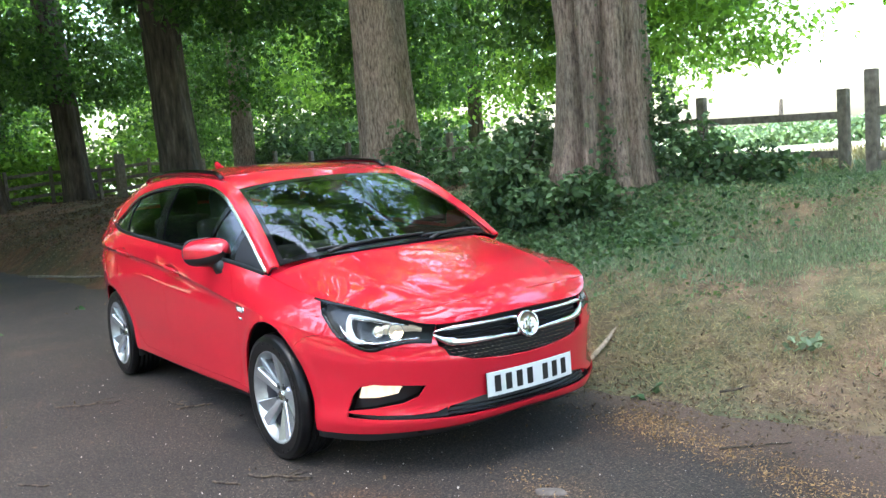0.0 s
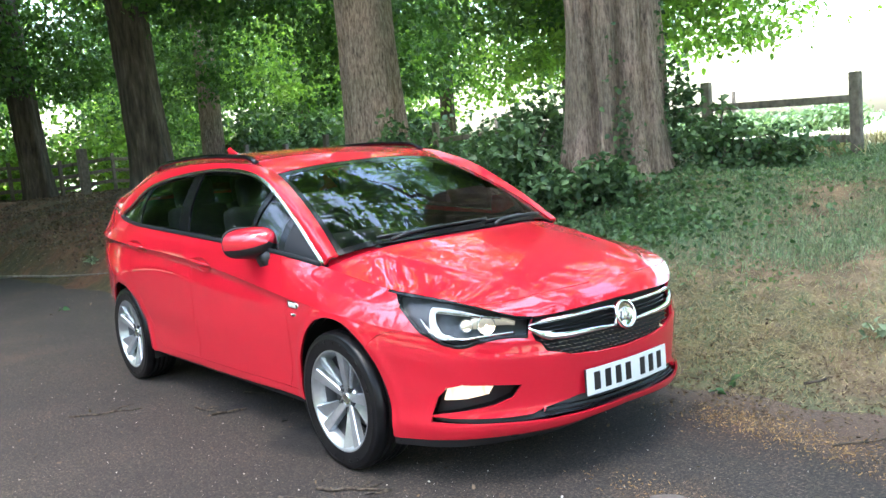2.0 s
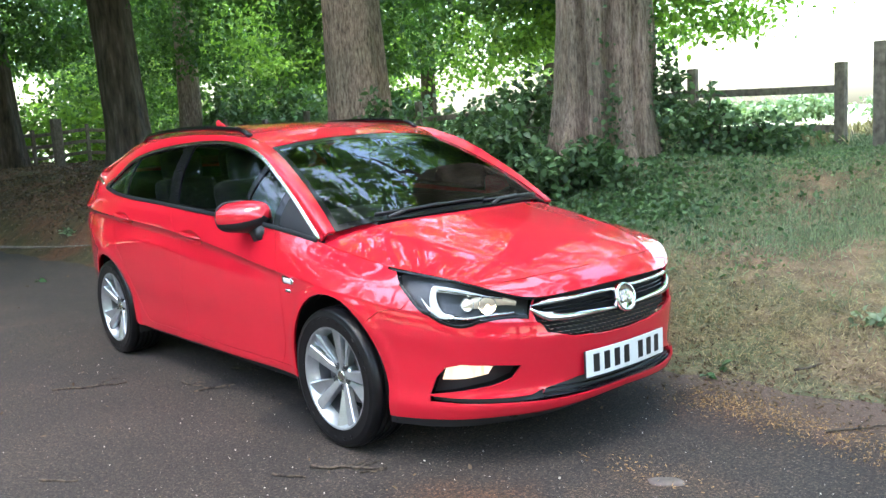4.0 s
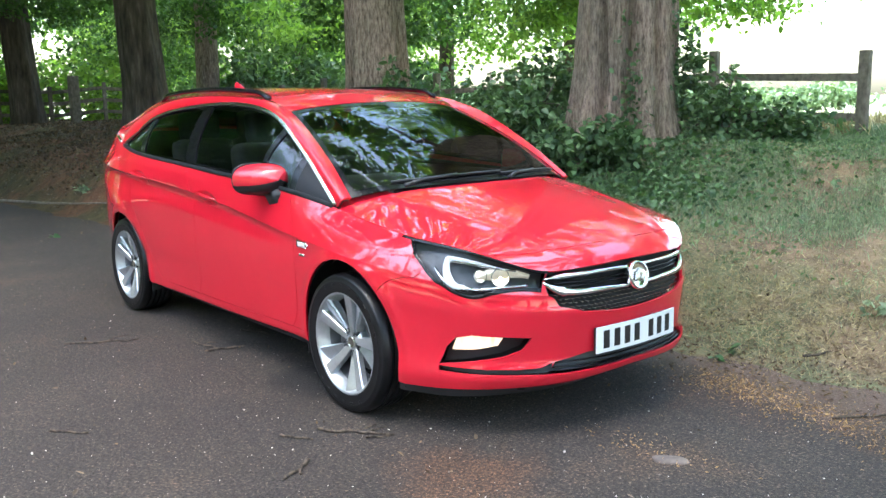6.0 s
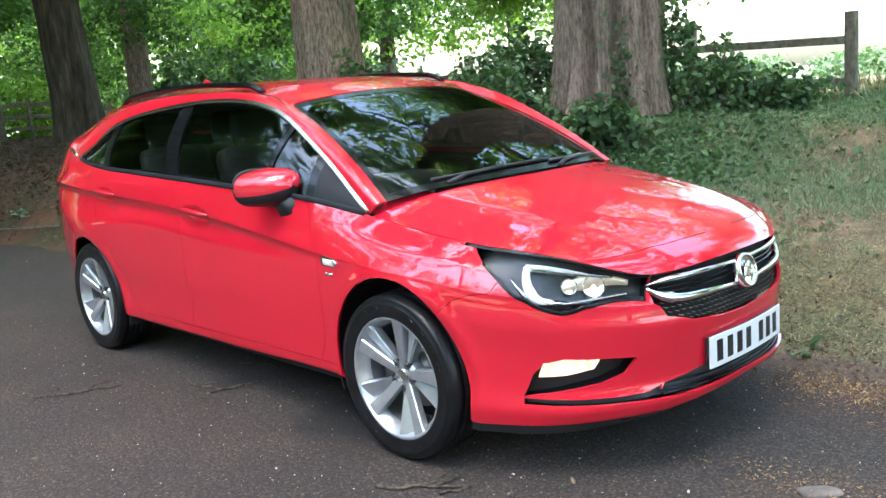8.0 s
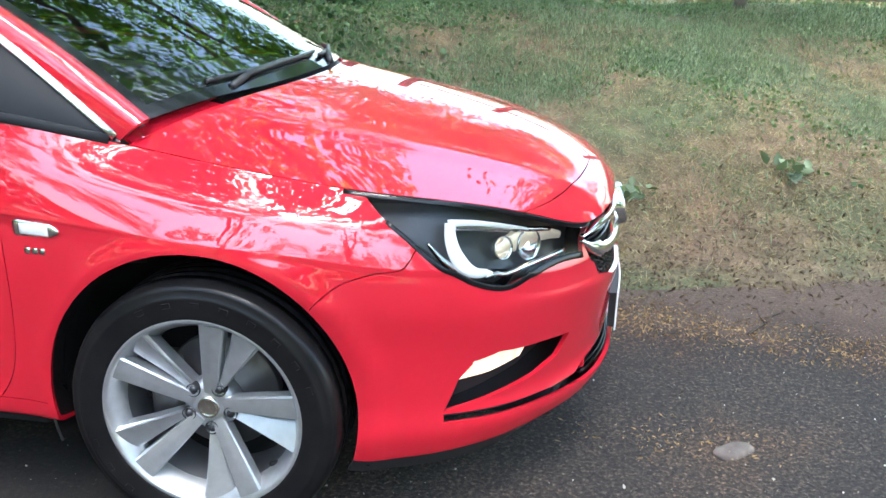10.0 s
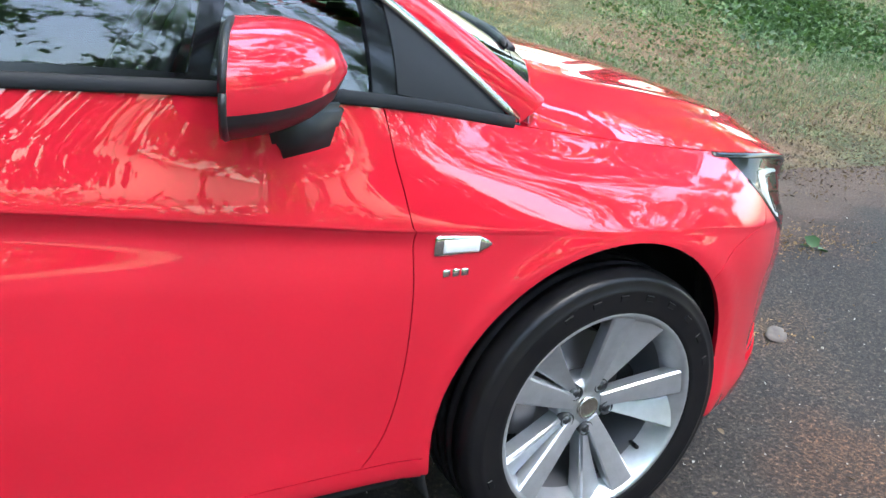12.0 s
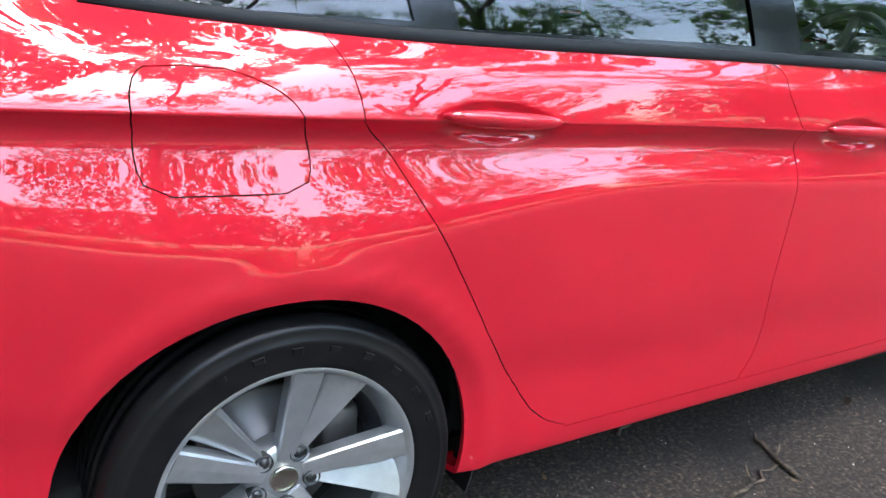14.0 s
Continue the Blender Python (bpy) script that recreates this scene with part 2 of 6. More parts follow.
class Sheet:
    """Half of a skin of the car over a flat (u, v) domain, which is cut along outlines there and then laid into space."""

    def __init__(self, at, u0, u1, v0, v1, nu, nv, side=1):
        self.at, self.box, self.way = at, (u0, u1, v0, v1), side
        self.bm = bmesh.new()
        us = nu if hasattr(nu, "__len__") else np.linspace(u0, u1, nu + 1)
        vs = nv if hasattr(nv, "__len__") else np.linspace(v0, v1, nv + 1)
        nu, nv = len(us) - 1, len(vs) - 1
        g = [[self.bm.verts.new((u, v, 0)) for v in vs] for u in us]
        for i in range(nu):
            for j in range(nv):
                self.bm.faces.new((g[i][j], g[i + 1][j], g[i + 1][j + 1], g[i][j + 1]))
        self.tag = self.bm.faces.layers.int.new("tag")
        self.names = ["rest"]
        uu, vv = np.meshgrid(np.linspace(u0, u1, 500), np.linspace(v0, v1, 160), indexing="ij")
        self.grid = np.stack([uu.ravel(), vv.ravel()], 1)
        self.table = at(self.grid[:, 0], self.grid[:, 1])

    def find(self, points, weights=(1, 1, 1), umin=-9e9, umax=9e9):
        """The (u, v) whose place is nearest to each point."""
        keep = (self.grid[:, 0] >= umin) & (self.grid[:, 0] <= umax)
        grid, table = self.grid[keep], self.table[keep] * weights
        out = []
        for p in points:
            d = ((table - np.array(p) * weights) ** 2).sum(1)
            n = np.argsort(d)[:6]
            w = 1 / (d[n] + 1e-8)
            out.append((grid[n] * w[:, None]).sum(0) / w.sum())
        q, e = np.array(out), 1e-3
        goal, w = np.array(points, float), np.array(weights, float)
        for _ in range(4):
            here = self.at(q[:, 0], q[:, 1])
            du, dv = (self.at(q[:, 0] + e, q[:, 1]) - here) / e * w, (self.at(q[:, 0], q[:, 1] - e) - here) / -e * w
            r = (goal - here) * w
            a, b, c = (du * du).sum(1), (du * dv).sum(1), (dv * dv).sum(1)
            x, y = (du * r).sum(1), (dv * r).sum(1)
            det = a * c - b * b + 1e-9
            q = q + np.clip(np.stack([(c * x - b * y) / det, (a * y - b * x) / det], 1), -0.03, 0.03)
            q[:, 0] = np.clip(q[:, 0], max(umin, self.box[0]), min(umax, self.box[1]))
            q[:, 1] = np.clip(q[:, 1], self.box[2], self.box[3])
        return [tuple(p) for p in q]

    def region(self, name, poly):
        """Cut the outline poly (u, v) into the domain and call the faces inside it name."""
        poly = [tuple(map(float, p)) for p in poly]
        lo, hi = np.min(poly, 0) - 0.05, np.max(poly, 0) + 0.05
        for (a, b), (c, d) in zip(poly, poly[1:] + poly[:1]):
            n = Vector((b - d, c - a, 0))
            if n.length < 1e-7:
                continue
            e = 1e-3
            x0, x1, y0, y1 = min(a, c) - e, max(a, c) + e, min(b, d) - e, max(b, d) + e
            near = []
            for f in self.bm.faces:
                xs, ys = [v.co.x for v in f.verts], [v.co.y for v in f.verts]
                if max(xs) > x0 and min(xs) < x1 and max(ys) > y0 and min(ys) < y1:
                    near.append(f)
            if near:
                geom = list({v for f in near for v in f.verts}) + list({q for f in near for q in f.edges}) + near
                bmesh.ops.bisect_plane(self.bm, geom=geom, dist=1e-6, plane_co=(a, b, 0), plane_no=n)
        if name not in self.names:
            self.names.append(name)
        k = self.names.index(name)
        for f in self.bm.faces:
            c = f.calc_center_median()
            if lo[0] < c.x < hi[0] and lo[1] < c.y < hi[1] and inside(poly, (c.x, c.y)):
                f[self.tag] = k

    def seam(self, line, width=0.0023):
        """A gap along a line in the domain."""
        q = np.array(line, float)
        t = np.r_[0, np.cumsum(np.linalg.norm(np.diff(q, axis=0) * (1, 0.1), axis=1))]
        k = np.linspace(0, t[-1], max(2, int(t[-1] / 0.05)))
        q = np.stack([np.interp(k, t, q[:, 0]), np.interp(k, t, q[:, 1])], 1) if len(q) < 4 else curve(np.c_[q, 0 * q[:, 0]])(np.linspace(0, 1, len(k) + len(q)))[:, :2]
        lo, hi = q[:, 1] - 0.03, np.minimum(q[:, 1] + 0.03, self.box[3])
        scale = np.stack([np.ones(len(q)), np.linalg.norm(self.at(q[:, 0], hi) - self.at(q[:, 0], lo), axis=1) / (hi - lo)], 1)
        d = np.gradient(q, axis=0) * scale
        n = np.stack([-d[:, 1], d[:, 0]], 1) / np.linalg.norm(d, axis=1)[:, None] * width / 2
        a, b = q + n / scale, q - n / scale
        for i in range(len(a) - 1):
            self.region("gap", [a[i], a[i + 1], b[i + 1], b[i]])

    def normal(self, u, v):
        u0, u1, v0, v1 = self.box
        eu, ev = (u1 - u0) * 2e-4, (v1 - v0) * 2e-4
        du = self.at(np.minimum(u + eu, u1), v) - self.at(np.maximum(u - eu, u0), v)
        dv = self.at(u, np.minimum(v + ev, v1)) - self.at(u, np.maximum(v - ev, v0))
        n = np.cross(du, dv) * self.way
        return n / np.maximum(np.linalg.norm(n, axis=1), 1e-9)[:, None]

    def take(self, names, offset=0.0, skirt=0.012):
        """Vertices, normals and faces of the named regions, with edges turned inwards by skirt."""
        if isinstance(names, str):
            names = [names]
        ks = {self.names.index(n) for n in names if n in self.names}
        fs = [f for f in self.bm.faces if f[self.tag] in ks]
        index, order, faces = {}, [], []
        for f in fs:
            for v in f.verts:
                if v not in index:
                    index[v] = len(order)
                    order.append((v.co.x, v.co.y))
            faces.append([index[v] for v in f.verts])
        uv = np.array(order)
        place, n = self.at(uv[:, 0], uv[:, 1]), self.normal(uv[:, 0], uv[:, 1])
        place = place + n * offset
        if self.way < 0:
            faces = [f[::-1] for f in faces]
        verts, normals = list(place), list(n)
        if skirt:
            count = {}
            for f in faces:
                for a, b in zip(f, f[1:] + f[:1]):
                    count[(a, b)] = 1
            for a, b in [e for e in count if (e[1], e[0]) not in count]:
                if abs(place[a][1]) < 1e-4 and abs(place[b][1]) < 1e-4:
                    continue
                k = len(verts)
                side = np.cross(place[b] - place[a], n[a])
                side /= max(np.linalg.norm(side), 1e-9)
                verts += [place[a], place[b], place[b] - n[b] * skirt, place[a] - n[a] * skirt]
                normals += [side] * 4
                faces.append([k + 1, k, k + 3, k + 2])
        return np.array(verts), np.array(normals), faces


def mirrored(data, s):
    v, n, f = data
    if s > 0:
        return v, n, f
    k = np.array([1, -1, 1])
    return v * k, n * k, [q[::-1] for q in f]


def both(data):
    """The half and its mirror image as one."""
    a, b = mirrored(data, 1), mirrored(data, -1)
    n = len(a[0])
    return np.r_[a[0], b[0]], np.r_[a[1], b[1]], a[2] + [[i + n for i in f] for f in b[2]]


def skin(name, data, material, parent, label=""):
    return obj(name, data[0], data[2], material, parent, label, data[1])


# ---- the car: x ahead from the front axle, y across, z up ----
car = thing("estate_car", "bright red five-door estate car with lit headlights parked on the lane", "car")

# plan of the lower body, from the nose round the side to the tail
PLAN = [(0.941, 0), (0.922, 0.25), (0.868, 0.42), (0.775, 0.56), (0.65, 0.69), (0.53, 0.772), (0.38, 0.838), (0.2, 0.872), (0, 0.883),
        (-0.2, 0.876), (-0.40, 0.868), (-0.95, 0.876), (-1.5, 0.884), (-2.0, 0.890), (-2.3, 0.893), (-2.662, 0.887), (-3.03, 0.838),
        (-3.35, 0.755), (-3.58, 0.64), (-3.72, 0.40), (-3.76, 0)]
TOP = [(0.912, 0, 0.712), (0.892, 0.25, 0.706), (0.842, 0.42, 0.700), (0.775, 0.53, 0.722), (0.64, 0.645, 0.776), (0.48, 0.712, 0.806),
       (0.36, 0.742, 0.820), (0.2, 0.757, 0.840), (0, 0.762, 0.868), (-0.2, 0.765, 0.900), (-0.40, 0.808, 0.942), (-0.95, 0.848, 0.994),
       (-1.5, 0.852, 1.025), (-2.0, 0.842, 1.048), (-2.3, 0.832, 1.061), (-2.662, 0.795, 1.083), (-3.03, 0.722, 1.122), (-3.35, 0.640, 1.17),
       (-3.52, 0.54, 1.20), (-3.64, 0.36, 1.205), (-3.67, 0, 1.205)]
plan = np.array(PLAN)
UK = np.r_[0, np.cumsum(np.linalg.norm(np.diff(plan, axis=0), axis=1))]
_d = np.gradient(plan, axis=0)
OUT = np.stack([-_d[:, 1], _d[:, 0]], 1)
OUT = -OUT / np.linalg.norm(OUT, axis=1)[:, None]
OUT[0], OUT[-1] = (1, 0), (-1, 0)


def along(pairs):
    """Values at the plan's stations from (station, value) pairs."""
    return np.interp(np.arange(21), *zip(*pairs))


CREASE = along([(0, 0.60), (3, 0.61), (5, 0.66), (6, 0.68), (7, 0.705), (8, 0.72), (10, 0.752), (11, 0.828), (12, 0.889), (13, 0.925), (14, 0.942), (15, 0.962), (16, 0.976), (17, 0.982), (20, 0.98)])
LINES = [  # inset, height
    (along([(0, 0.12), (2, 0.08), (4, 0.04), (5, 0.032), (7, 0.045), (8, 0.12), (20, 0.12)]), along([(0, 0.205), (2, 0.192), (4, 0.178), (7, 0.172), (8, 0.22), (20, 0.24)])),
    (along([(0, 0.012), (5, 0.012), (6, 0.020), (8, 0.035), (15, 0.035), (20, 0.03)]), along([(0, 0.262), (2, 0.245), (4, 0.232), (6, 0.226), (8, 0.235), (10, 0.248), (14, 0.25), (16, 0.27), (20, 0.30)])),
    (along([(0, 0.0), (5, 0.004), (8, 0.028), (15, 0.028), (20, 0.01)]), along([(0, 0.290), (4, 0.272), (8, 0.288), (10, 0.292), (14, 0.296), (20, 0.34)])),
    (along([(0, 0.022), (3, 0.018), (5, 0.01), (8, 0.026), (15, 0.020), (20, 0.01)]), along([(0, 0.350), (4, 0.34), (8, 0.36), (10, 0.37), (12, 0.40), (14, 0.44), (20, 0.45)])),
    (along([(0, 0.012), (4, 0.008), (8, 0.008), (10, 0.014), (12, 0.010), (15, 0.003), (20, 0.0)]), along([(0, 0.44), (4, 0.44), (8, 0.52), (20, 0.57)])),
    (along([(0, 0.0), (5, 0.0), (8, 0.0), (10, 0.010), (12, 0.004), (13, 0.0), (14, -0.010), (15, -0.028), (16, -0.012), (17, 0.0), (20, 0.0)]), along([(0, 0.52), (5, 0.56), (8, 0.64), (10, 0.645), (11, 0.70), (12, 0.755), (13, 0.79), (14, 0.77), (15, 0.735), (16, 0.78), (17, 0.84), (20, 0.86)])),
    (along([(0, 0.007), (5, 0.003), (8, 0.003), (10, 0.010), (11, 0.016), (12, 0.024), (13, 0.029), (15, 0.031), (16, 0.020), (20, 0.005)]), CREASE - along([(0, 0.04), (5, 0.04), (8, 0.03), (10, 0.035), (12, 0.045), (20, 0.045)])),
    (along([(0, 0.013), (4, 0.006), (8, 0.007), (10, 0.0065), (12, 0.007), (14, 0.008), (16, 0.006), (20, 0.010)]), CREASE - along([(0, 0.012), (8, 0.010), (10, 0.008), (20, 0.008)])),
    (along([(0, 0.014), (4, 0.006), (8, 0.008), (10, 0.004), (12, 0.0), (16, 0.0), (20, 0.01)]), CREASE),
    (along([(0, 0.022), (4, 0.03), (8, 0.045), (9, 0.040), (10, 0.022), (12, 0.009), (14, 0.021), (15, 0.036), (16, 0.048), (18, 0.045), (20, 0.03)]), CREASE + along([(0, 0.055), (4, 0.06), (8, 0.07), (9, 0.08), (10, 0.09), (12, 0.075), (14, 0.065), (20, 0.065)])),
]


def eased(inset):
    """Insets with the steps between stations of the flank softened."""
    q = inset.copy()
    q[6:18] = 0.25 * inset[5:17] + 0.5 * inset[6:18] + 0.25 * inset[7:19]
    return q


rows = [np.c_[plan - OUT * eased(inset)[:, None], height] for inset, height in LINES] + [np.array(TOP)]
for r in rows:
    r[0, 1] = r[-1, 1] = 0
BODY = spline(UK, np.stack(rows, 1))
HANDLES = ((-1.345, 0.875), (-2.307, 0.942))


def body_at(u, v):
    p = gentle(BODY(u), np.asarray(v, float))
    flank = (p[:, 0] < -0.5) & (p[:, 0] > -3)
    for hx, hz in HANDLES:
        d = (np.abs(p[:, 0] - hx) / 0.140) ** 1.7 + ((p[:, 2] - hz + 0.006 - (hx - p[:, 0]) * 0.09) / 0.040) ** 2
        q = np.clip((1.0 - d) / 0.8, 0, 1)
        p[:, 1] -= np.where(flank, 0.017 * q * q * (3 - 2 * q), 0)
    # the lip of the wheel arches stands out a little
    for ax in (0.0, -2.662):
        r = np.hypot(p[:, 0] - ax, p[:, 2] - 0.318)
        p[:, 1] += np.where((p[:, 1] > 0.7), 0.007 * np.exp(-(((r - 0.39) / 0.03) ** 2)), 0)
    return p


U = dict(zip(range(21), UK))
VT = 10.0
step_u = [0.0]
while step_u[-1] < UK[-1] - 0.03:
    x_here = -0.4 - (step_u[-1] - U[10])
    step_u.append(step_u[-1] + (0.0085 if min(abs(x_here - hx) for hx, _ in HANDLES) < 0.16 else 0.024))
step_u.append(UK[-1])
side_sheet = Sheet(body_at, 0, UK[-1], 0, VT, step_u, np.r_[np.linspace(0, 5, 34), np.linspace(5, 6, 16)[1:], np.linspace(6, 9, 37)[1:], np.linspace(9, VT, 13)[1:]], 1)


def arch(ax, more=0.0):
    """The wheel arch: a little shorter ahead of the axle than behind."""
    ahead, behind = (0.348, 0.374) if ax > -1 else (0.345, 0.376)
    return [(ax + (ahead if math.cos(a) > 0 else behind) * (1 + more) * math.cos(a), 0, 0.318 + ((0.380 if ax > -1 else 0.362) + more) * math.sin(a)) for a in np.linspace(-0.65, math.pi + 0.65, 44)]


def on_side(points, lo=6, hi=17):
    return side_sheet.find([(p[0], 0, p[-1]) for p in points], (1, 0, 1), U[lo] - 0.12, U[hi])


def on_front(points):
    return side_sheet.find(points, (1, 1, 1), 0, U[8])


# panels
door_a = [(-0.505, 0.985), (-0.49, 0.90), (-0.456, 0.775), (-0.440, 0.615), (-0.446, 0.468), (-0.487, 0.324), (-0.508, 0.296)]
door_b = [(-1.655, 1.08), (-1.630, 1.024), (-1.549, 0.897), (-1.518, 0.742), (-1.527, 0.514), (-1.526, 0.36), (-1.561, 0.298)]
door_c = [(-2.60, 1.13), (-2.548, 0.956), (-2.498, 0.883), (-2.424, 0.768), (-2.305, 0.569), (-2.183, 0.381), (-2.115, 0.318), (-2.07, 0.300)]


def close_set(points, n=14):
    """More points along a smooth line through points on the flank."""
    return [(p[0], p[2]) for p in curve([(x, 0, z) for x, z in points])(np.linspace(0, 1, n))]


sa, sb, sc = on_side(close_set(door_a)), on_side(close_set(door_b)), on_side(close_set(door_c))
sill_v = 2.0
side_sheet.region("front_wing", [(U[5] - 0.10, VT + 0.5)] + on_side([(0.47, 0.735), (0.255, 0.595)]) + [(U[9], 3.0), (sa[-1][0], sill_v)] + sa[::-1] + [(sa[0][0], VT + 0.5)])
side_sheet.region("front_door", sa + [(sa[-1][0], sill_v), (sb[-1][0], sill_v)] + sb[::-1] + [(sb[0][0], VT + 0.5), (sa[0][0], VT + 0.5)])
side_sheet.region("rear_door", sb + [(sb[-1][0], sill_v), (sc[-1][0], sill_v)] + sc[::-1] + [(sc[0][0], VT + 0.5), (sb[0][0], VT + 0.5)])
side_sheet.region("sill", [(U[9], -0.5), (U[9], 3.0), (sa[-1][0], sill_v), (sc[-1][0], sill_v), (U[14] + 0.08, sill_v), (U[14] + 0.08, -0.5)])
side_sheet.region("rear_quarter", sc + [(U[14] + 0.08, sill_v)] + on_side([(-3.0, 0.55), (-3.34, 0.62)], 12, 18) + [(U[18] - 0.1, 8.6), (U[18] - 0.1, VT + 0.5), (sc[0][0], VT + 0.5)])
for line in (sa, sb, sc, [(sa[-1][0] - 0.12, sill_v), (sc[-1][0] + 0.0, sill_v)], on_side([(0.48, 0.742), (0.37, 0.665), (0.25, 0.59)])):
    side_sheet.seam(line)
flap = [(-2.885, 0.94), (-2.885, 1.005), (-2.872, 1.024), (-2.83, 1.030), (-2.77, 1.028), (-2.71, 1.010), (-2.665, 0.980), (-2.642, 0.93), (-2.636, 0.880), (-2.645, 0.856), (-2.67, 0.847), (-2.76, 0.848), (-2.845, 0.851), (-2.872, 0.862), (-2.884, 0.89), (-2.885, 0.94)]
FLAP = on_side(close_set(flap, 64), 12, 17)
side_sheet.seam(FLAP, 0.0022)
# lamps and openings of the nose
HL = [(0.833, 0.474, 0.632), (0.785, 0.545, 0.640), (0.74, 0.61, 0.634), (0.695, 0.655, 0.614), (0.665, 0.69, 0.606), (0.61, 0.735, 0.622), (0.545, 0.778, 0.662), (0.478, 0.80, 0.724), (0.405, 0.80, 0.788)]
hl = on_front(HL)
side_sheet.region("headlight", hl + [(U[6] + 0.085, VT + 0.5), (U[2] + 0.022, VT + 0.5)])
GR = [(0.836, 0.462, 0.66), (0.852, 0.45, 0.608), (0.876, 0.413, 0.562), (0.916, 0.307, 0.530), (0.944, 0.16, 0.514)]
gr = on_front(GR)
side_sheet.region("grille", gr + [(-0.1, gr[-1][1] - 0.02), (-0.1, VT + 0.5), (U[2] + 0.02, VT + 0.5)])
IN = [(0.855, 0.459, 0.287), (0.872, 0.426, 0.335), (0.923, 0.278, 0.352)]
IB = [(0.93, 0.25, 0.281), (0.857, 0.459, 0.282)]
it, ib = on_front(IN), on_front(IB)
side_sheet.region("intake", it + [(-0.1, it[-1][1] - 0.05), (-0.1, ib[0][1] - 0.05)] + ib)
FR = [(0.545, 0.79, 0.325), (0.575, 0.772, 0.395), (0.61, 0.745, 0.435), (0.66, 0.70, 0.447), (0.75, 0.60, 0.440), (0.822, 0.515, 0.432), (0.800, 0.55, 0.378), (0.75, 0.612, 0.352), (0.58, 0.772, 0.330)]
side_sheet.region("fog_recess", on_front(FR))
FL = [(0.590, 0.768, 0.3735), (0.610, 0.753, 0.436), (0.69, 0.675, 0.432), (0.752, 0.608, 0.421), (0.738, 0.625, 0.388), (0.671, 0.696, 0.373)]
side_sheet.region("fog_lamp", on_front(FL))
SL = [(0.545, 0.79, 0.320), (0.69, 0.68, 0.313), (0.79, 0.562, 0.312), (0.845, 0.485, 0.318), (0.868, 0.436, 0.334), (0.862, 0.446, 0.284), (0.79, 0.562, 0.288), (0.69, 0.685, 0.293), (0.545, 0.79, 0.298)]
side_sheet.region("intake", on_front(SL))
side_sheet.region("bumper_base", [(-0.1, -0.5), (-0.1, 0.72), (U[7], 0.72), (U[7], -0.5)])
TL = [(-3.22, 0.79, 1.02), (-3.36, 0.70, 1.17), (-3.5, 0.6, 1.18), (-3.66, 0.5, 1.10), (-3.70, 0.5, 0.98), (-3.55, 0.75, 0.93)]
side_sheet.region("tail_lamp", side_sheet.find(TL, (1, 1, 1), U[15]))
for ax, lo, hi in ((0.0, 6, 11), (-2.662, 12, 17)):
    side_sheet.region("void", on_side(arch(ax), lo, hi))

for s in (-1, 1):
    for name in ("front_wing", "front_door", "rear_door", "rear_quarter", "sill"):
        skin(name, mirrored(side_sheet.take(name), s), PAINT, car)
    skin("tail_lamp", mirrored(side_sheet.take("tail_lamp", 0.003), s), TAIL, car, "dark red tail lamp")
skin("bumper", both(side_sheet.take("rest")), PAINT, car, "red painted bumpers and tail skin")
skin("splitter", both(side_sheet.take("bumper_base", -0.004)), PLASTIC, car, "black plastic lower edge of the bumper")

# dark shell behind the gaps and openings
inner = Sheet(body_at, 0, UK[-1], 0.9, VT, 90, 16, 1)
for ax, lo, hi in ((0.0, 6, 11), (-2.662, 12, 17)):
    inner.region("void", on_side(arch(ax, 0.02), lo, hi))
skin("inner_shell", both(inner.take("rest", -0.085, 0)), DARK, car)


# bonnet, windscreen, roof
def spread(centre, edge, power=2.2, first=None, last=None, ridge=0.0):
    """A skin from the centre line to an edge line, both curves of 0..1; first, last: how it starts and ends, curves over v."""
    c, e = curve(centre), curve(edge)

    def raw(u, v):
        a, b = c(u), e(u)
        w = np.stack([v**1.6, v, v**power], 1)
        return a + (b - a) * w

    def at(u, v):
        u, v = np.broadcast_arrays(np.asarray(u, float), np.asarray(v, float))
        p = raw(u, v)
        if first is not None:
            p = p + ((1 - u) ** 3)[:, None] * (first(v) - raw(0 * u, v))
        if last is not None:
            p = p + (u**3)[:, None] * (last(v) - raw(0 * u + 1, v))
        p[:, 2] += ridge * np.exp(-(((v - 0.60 - 0.1 * u) / 0.055) ** 2)) * np.sin(np.clip(u, 0, 1) * math.pi) ** 0.6
        return p

    return at


edge_u = np.linspace(U[3] - 0.03, U[9] - 0.02, 14)
bonnet_edge = body_at(edge_u, np.full(14, VT)) + (0, -0.004, 0.001)
front_edge = body_at(np.linspace(0, U[3] - 0.03, 8), np.full(8, VT)) + (0.001, 0, 0.004)
SCREEN_BASE = [(0.045, 0, 0.992), (0.03, 0.2, 0.990), (-0.01, 0.4, 0.984), (-0.08, 0.58, 0.972), (-0.155, 0.705, 0.945)]
bonnet_at = spread([(0.913, 0, 0.716), (0.895, 0, 0.742), (0.84, 0, 0.785), (0.70, 0, 0.845), (0.45, 0, 0.912), (0.25, 0, 0.952), (0.06, 0, 0.985)],
                   list(bonnet_edge), 2.6, curve(front_edge), curve([(0.06, 0, 0.985), (0.045, 0.2, 0.983), (0.005, 0.4, 0.976), (-0.07, 0.58, 0.953), (-0.135, 0.69, 0.922), tuple(bonnet_edge[-1])]), 0.006)
cowl_front, cowl_back = curve([(0.058, 0, 0.978), (0.043, 0.2, 0.976), (0.003, 0.4, 0.967), (-0.042, 0.51, 0.955)]), curve([(0.0, 0, 1.0), (-0.02, 0.2, 0.998), (-0.06, 0.4, 0.990), (-0.092, 0.51, 0.980)])
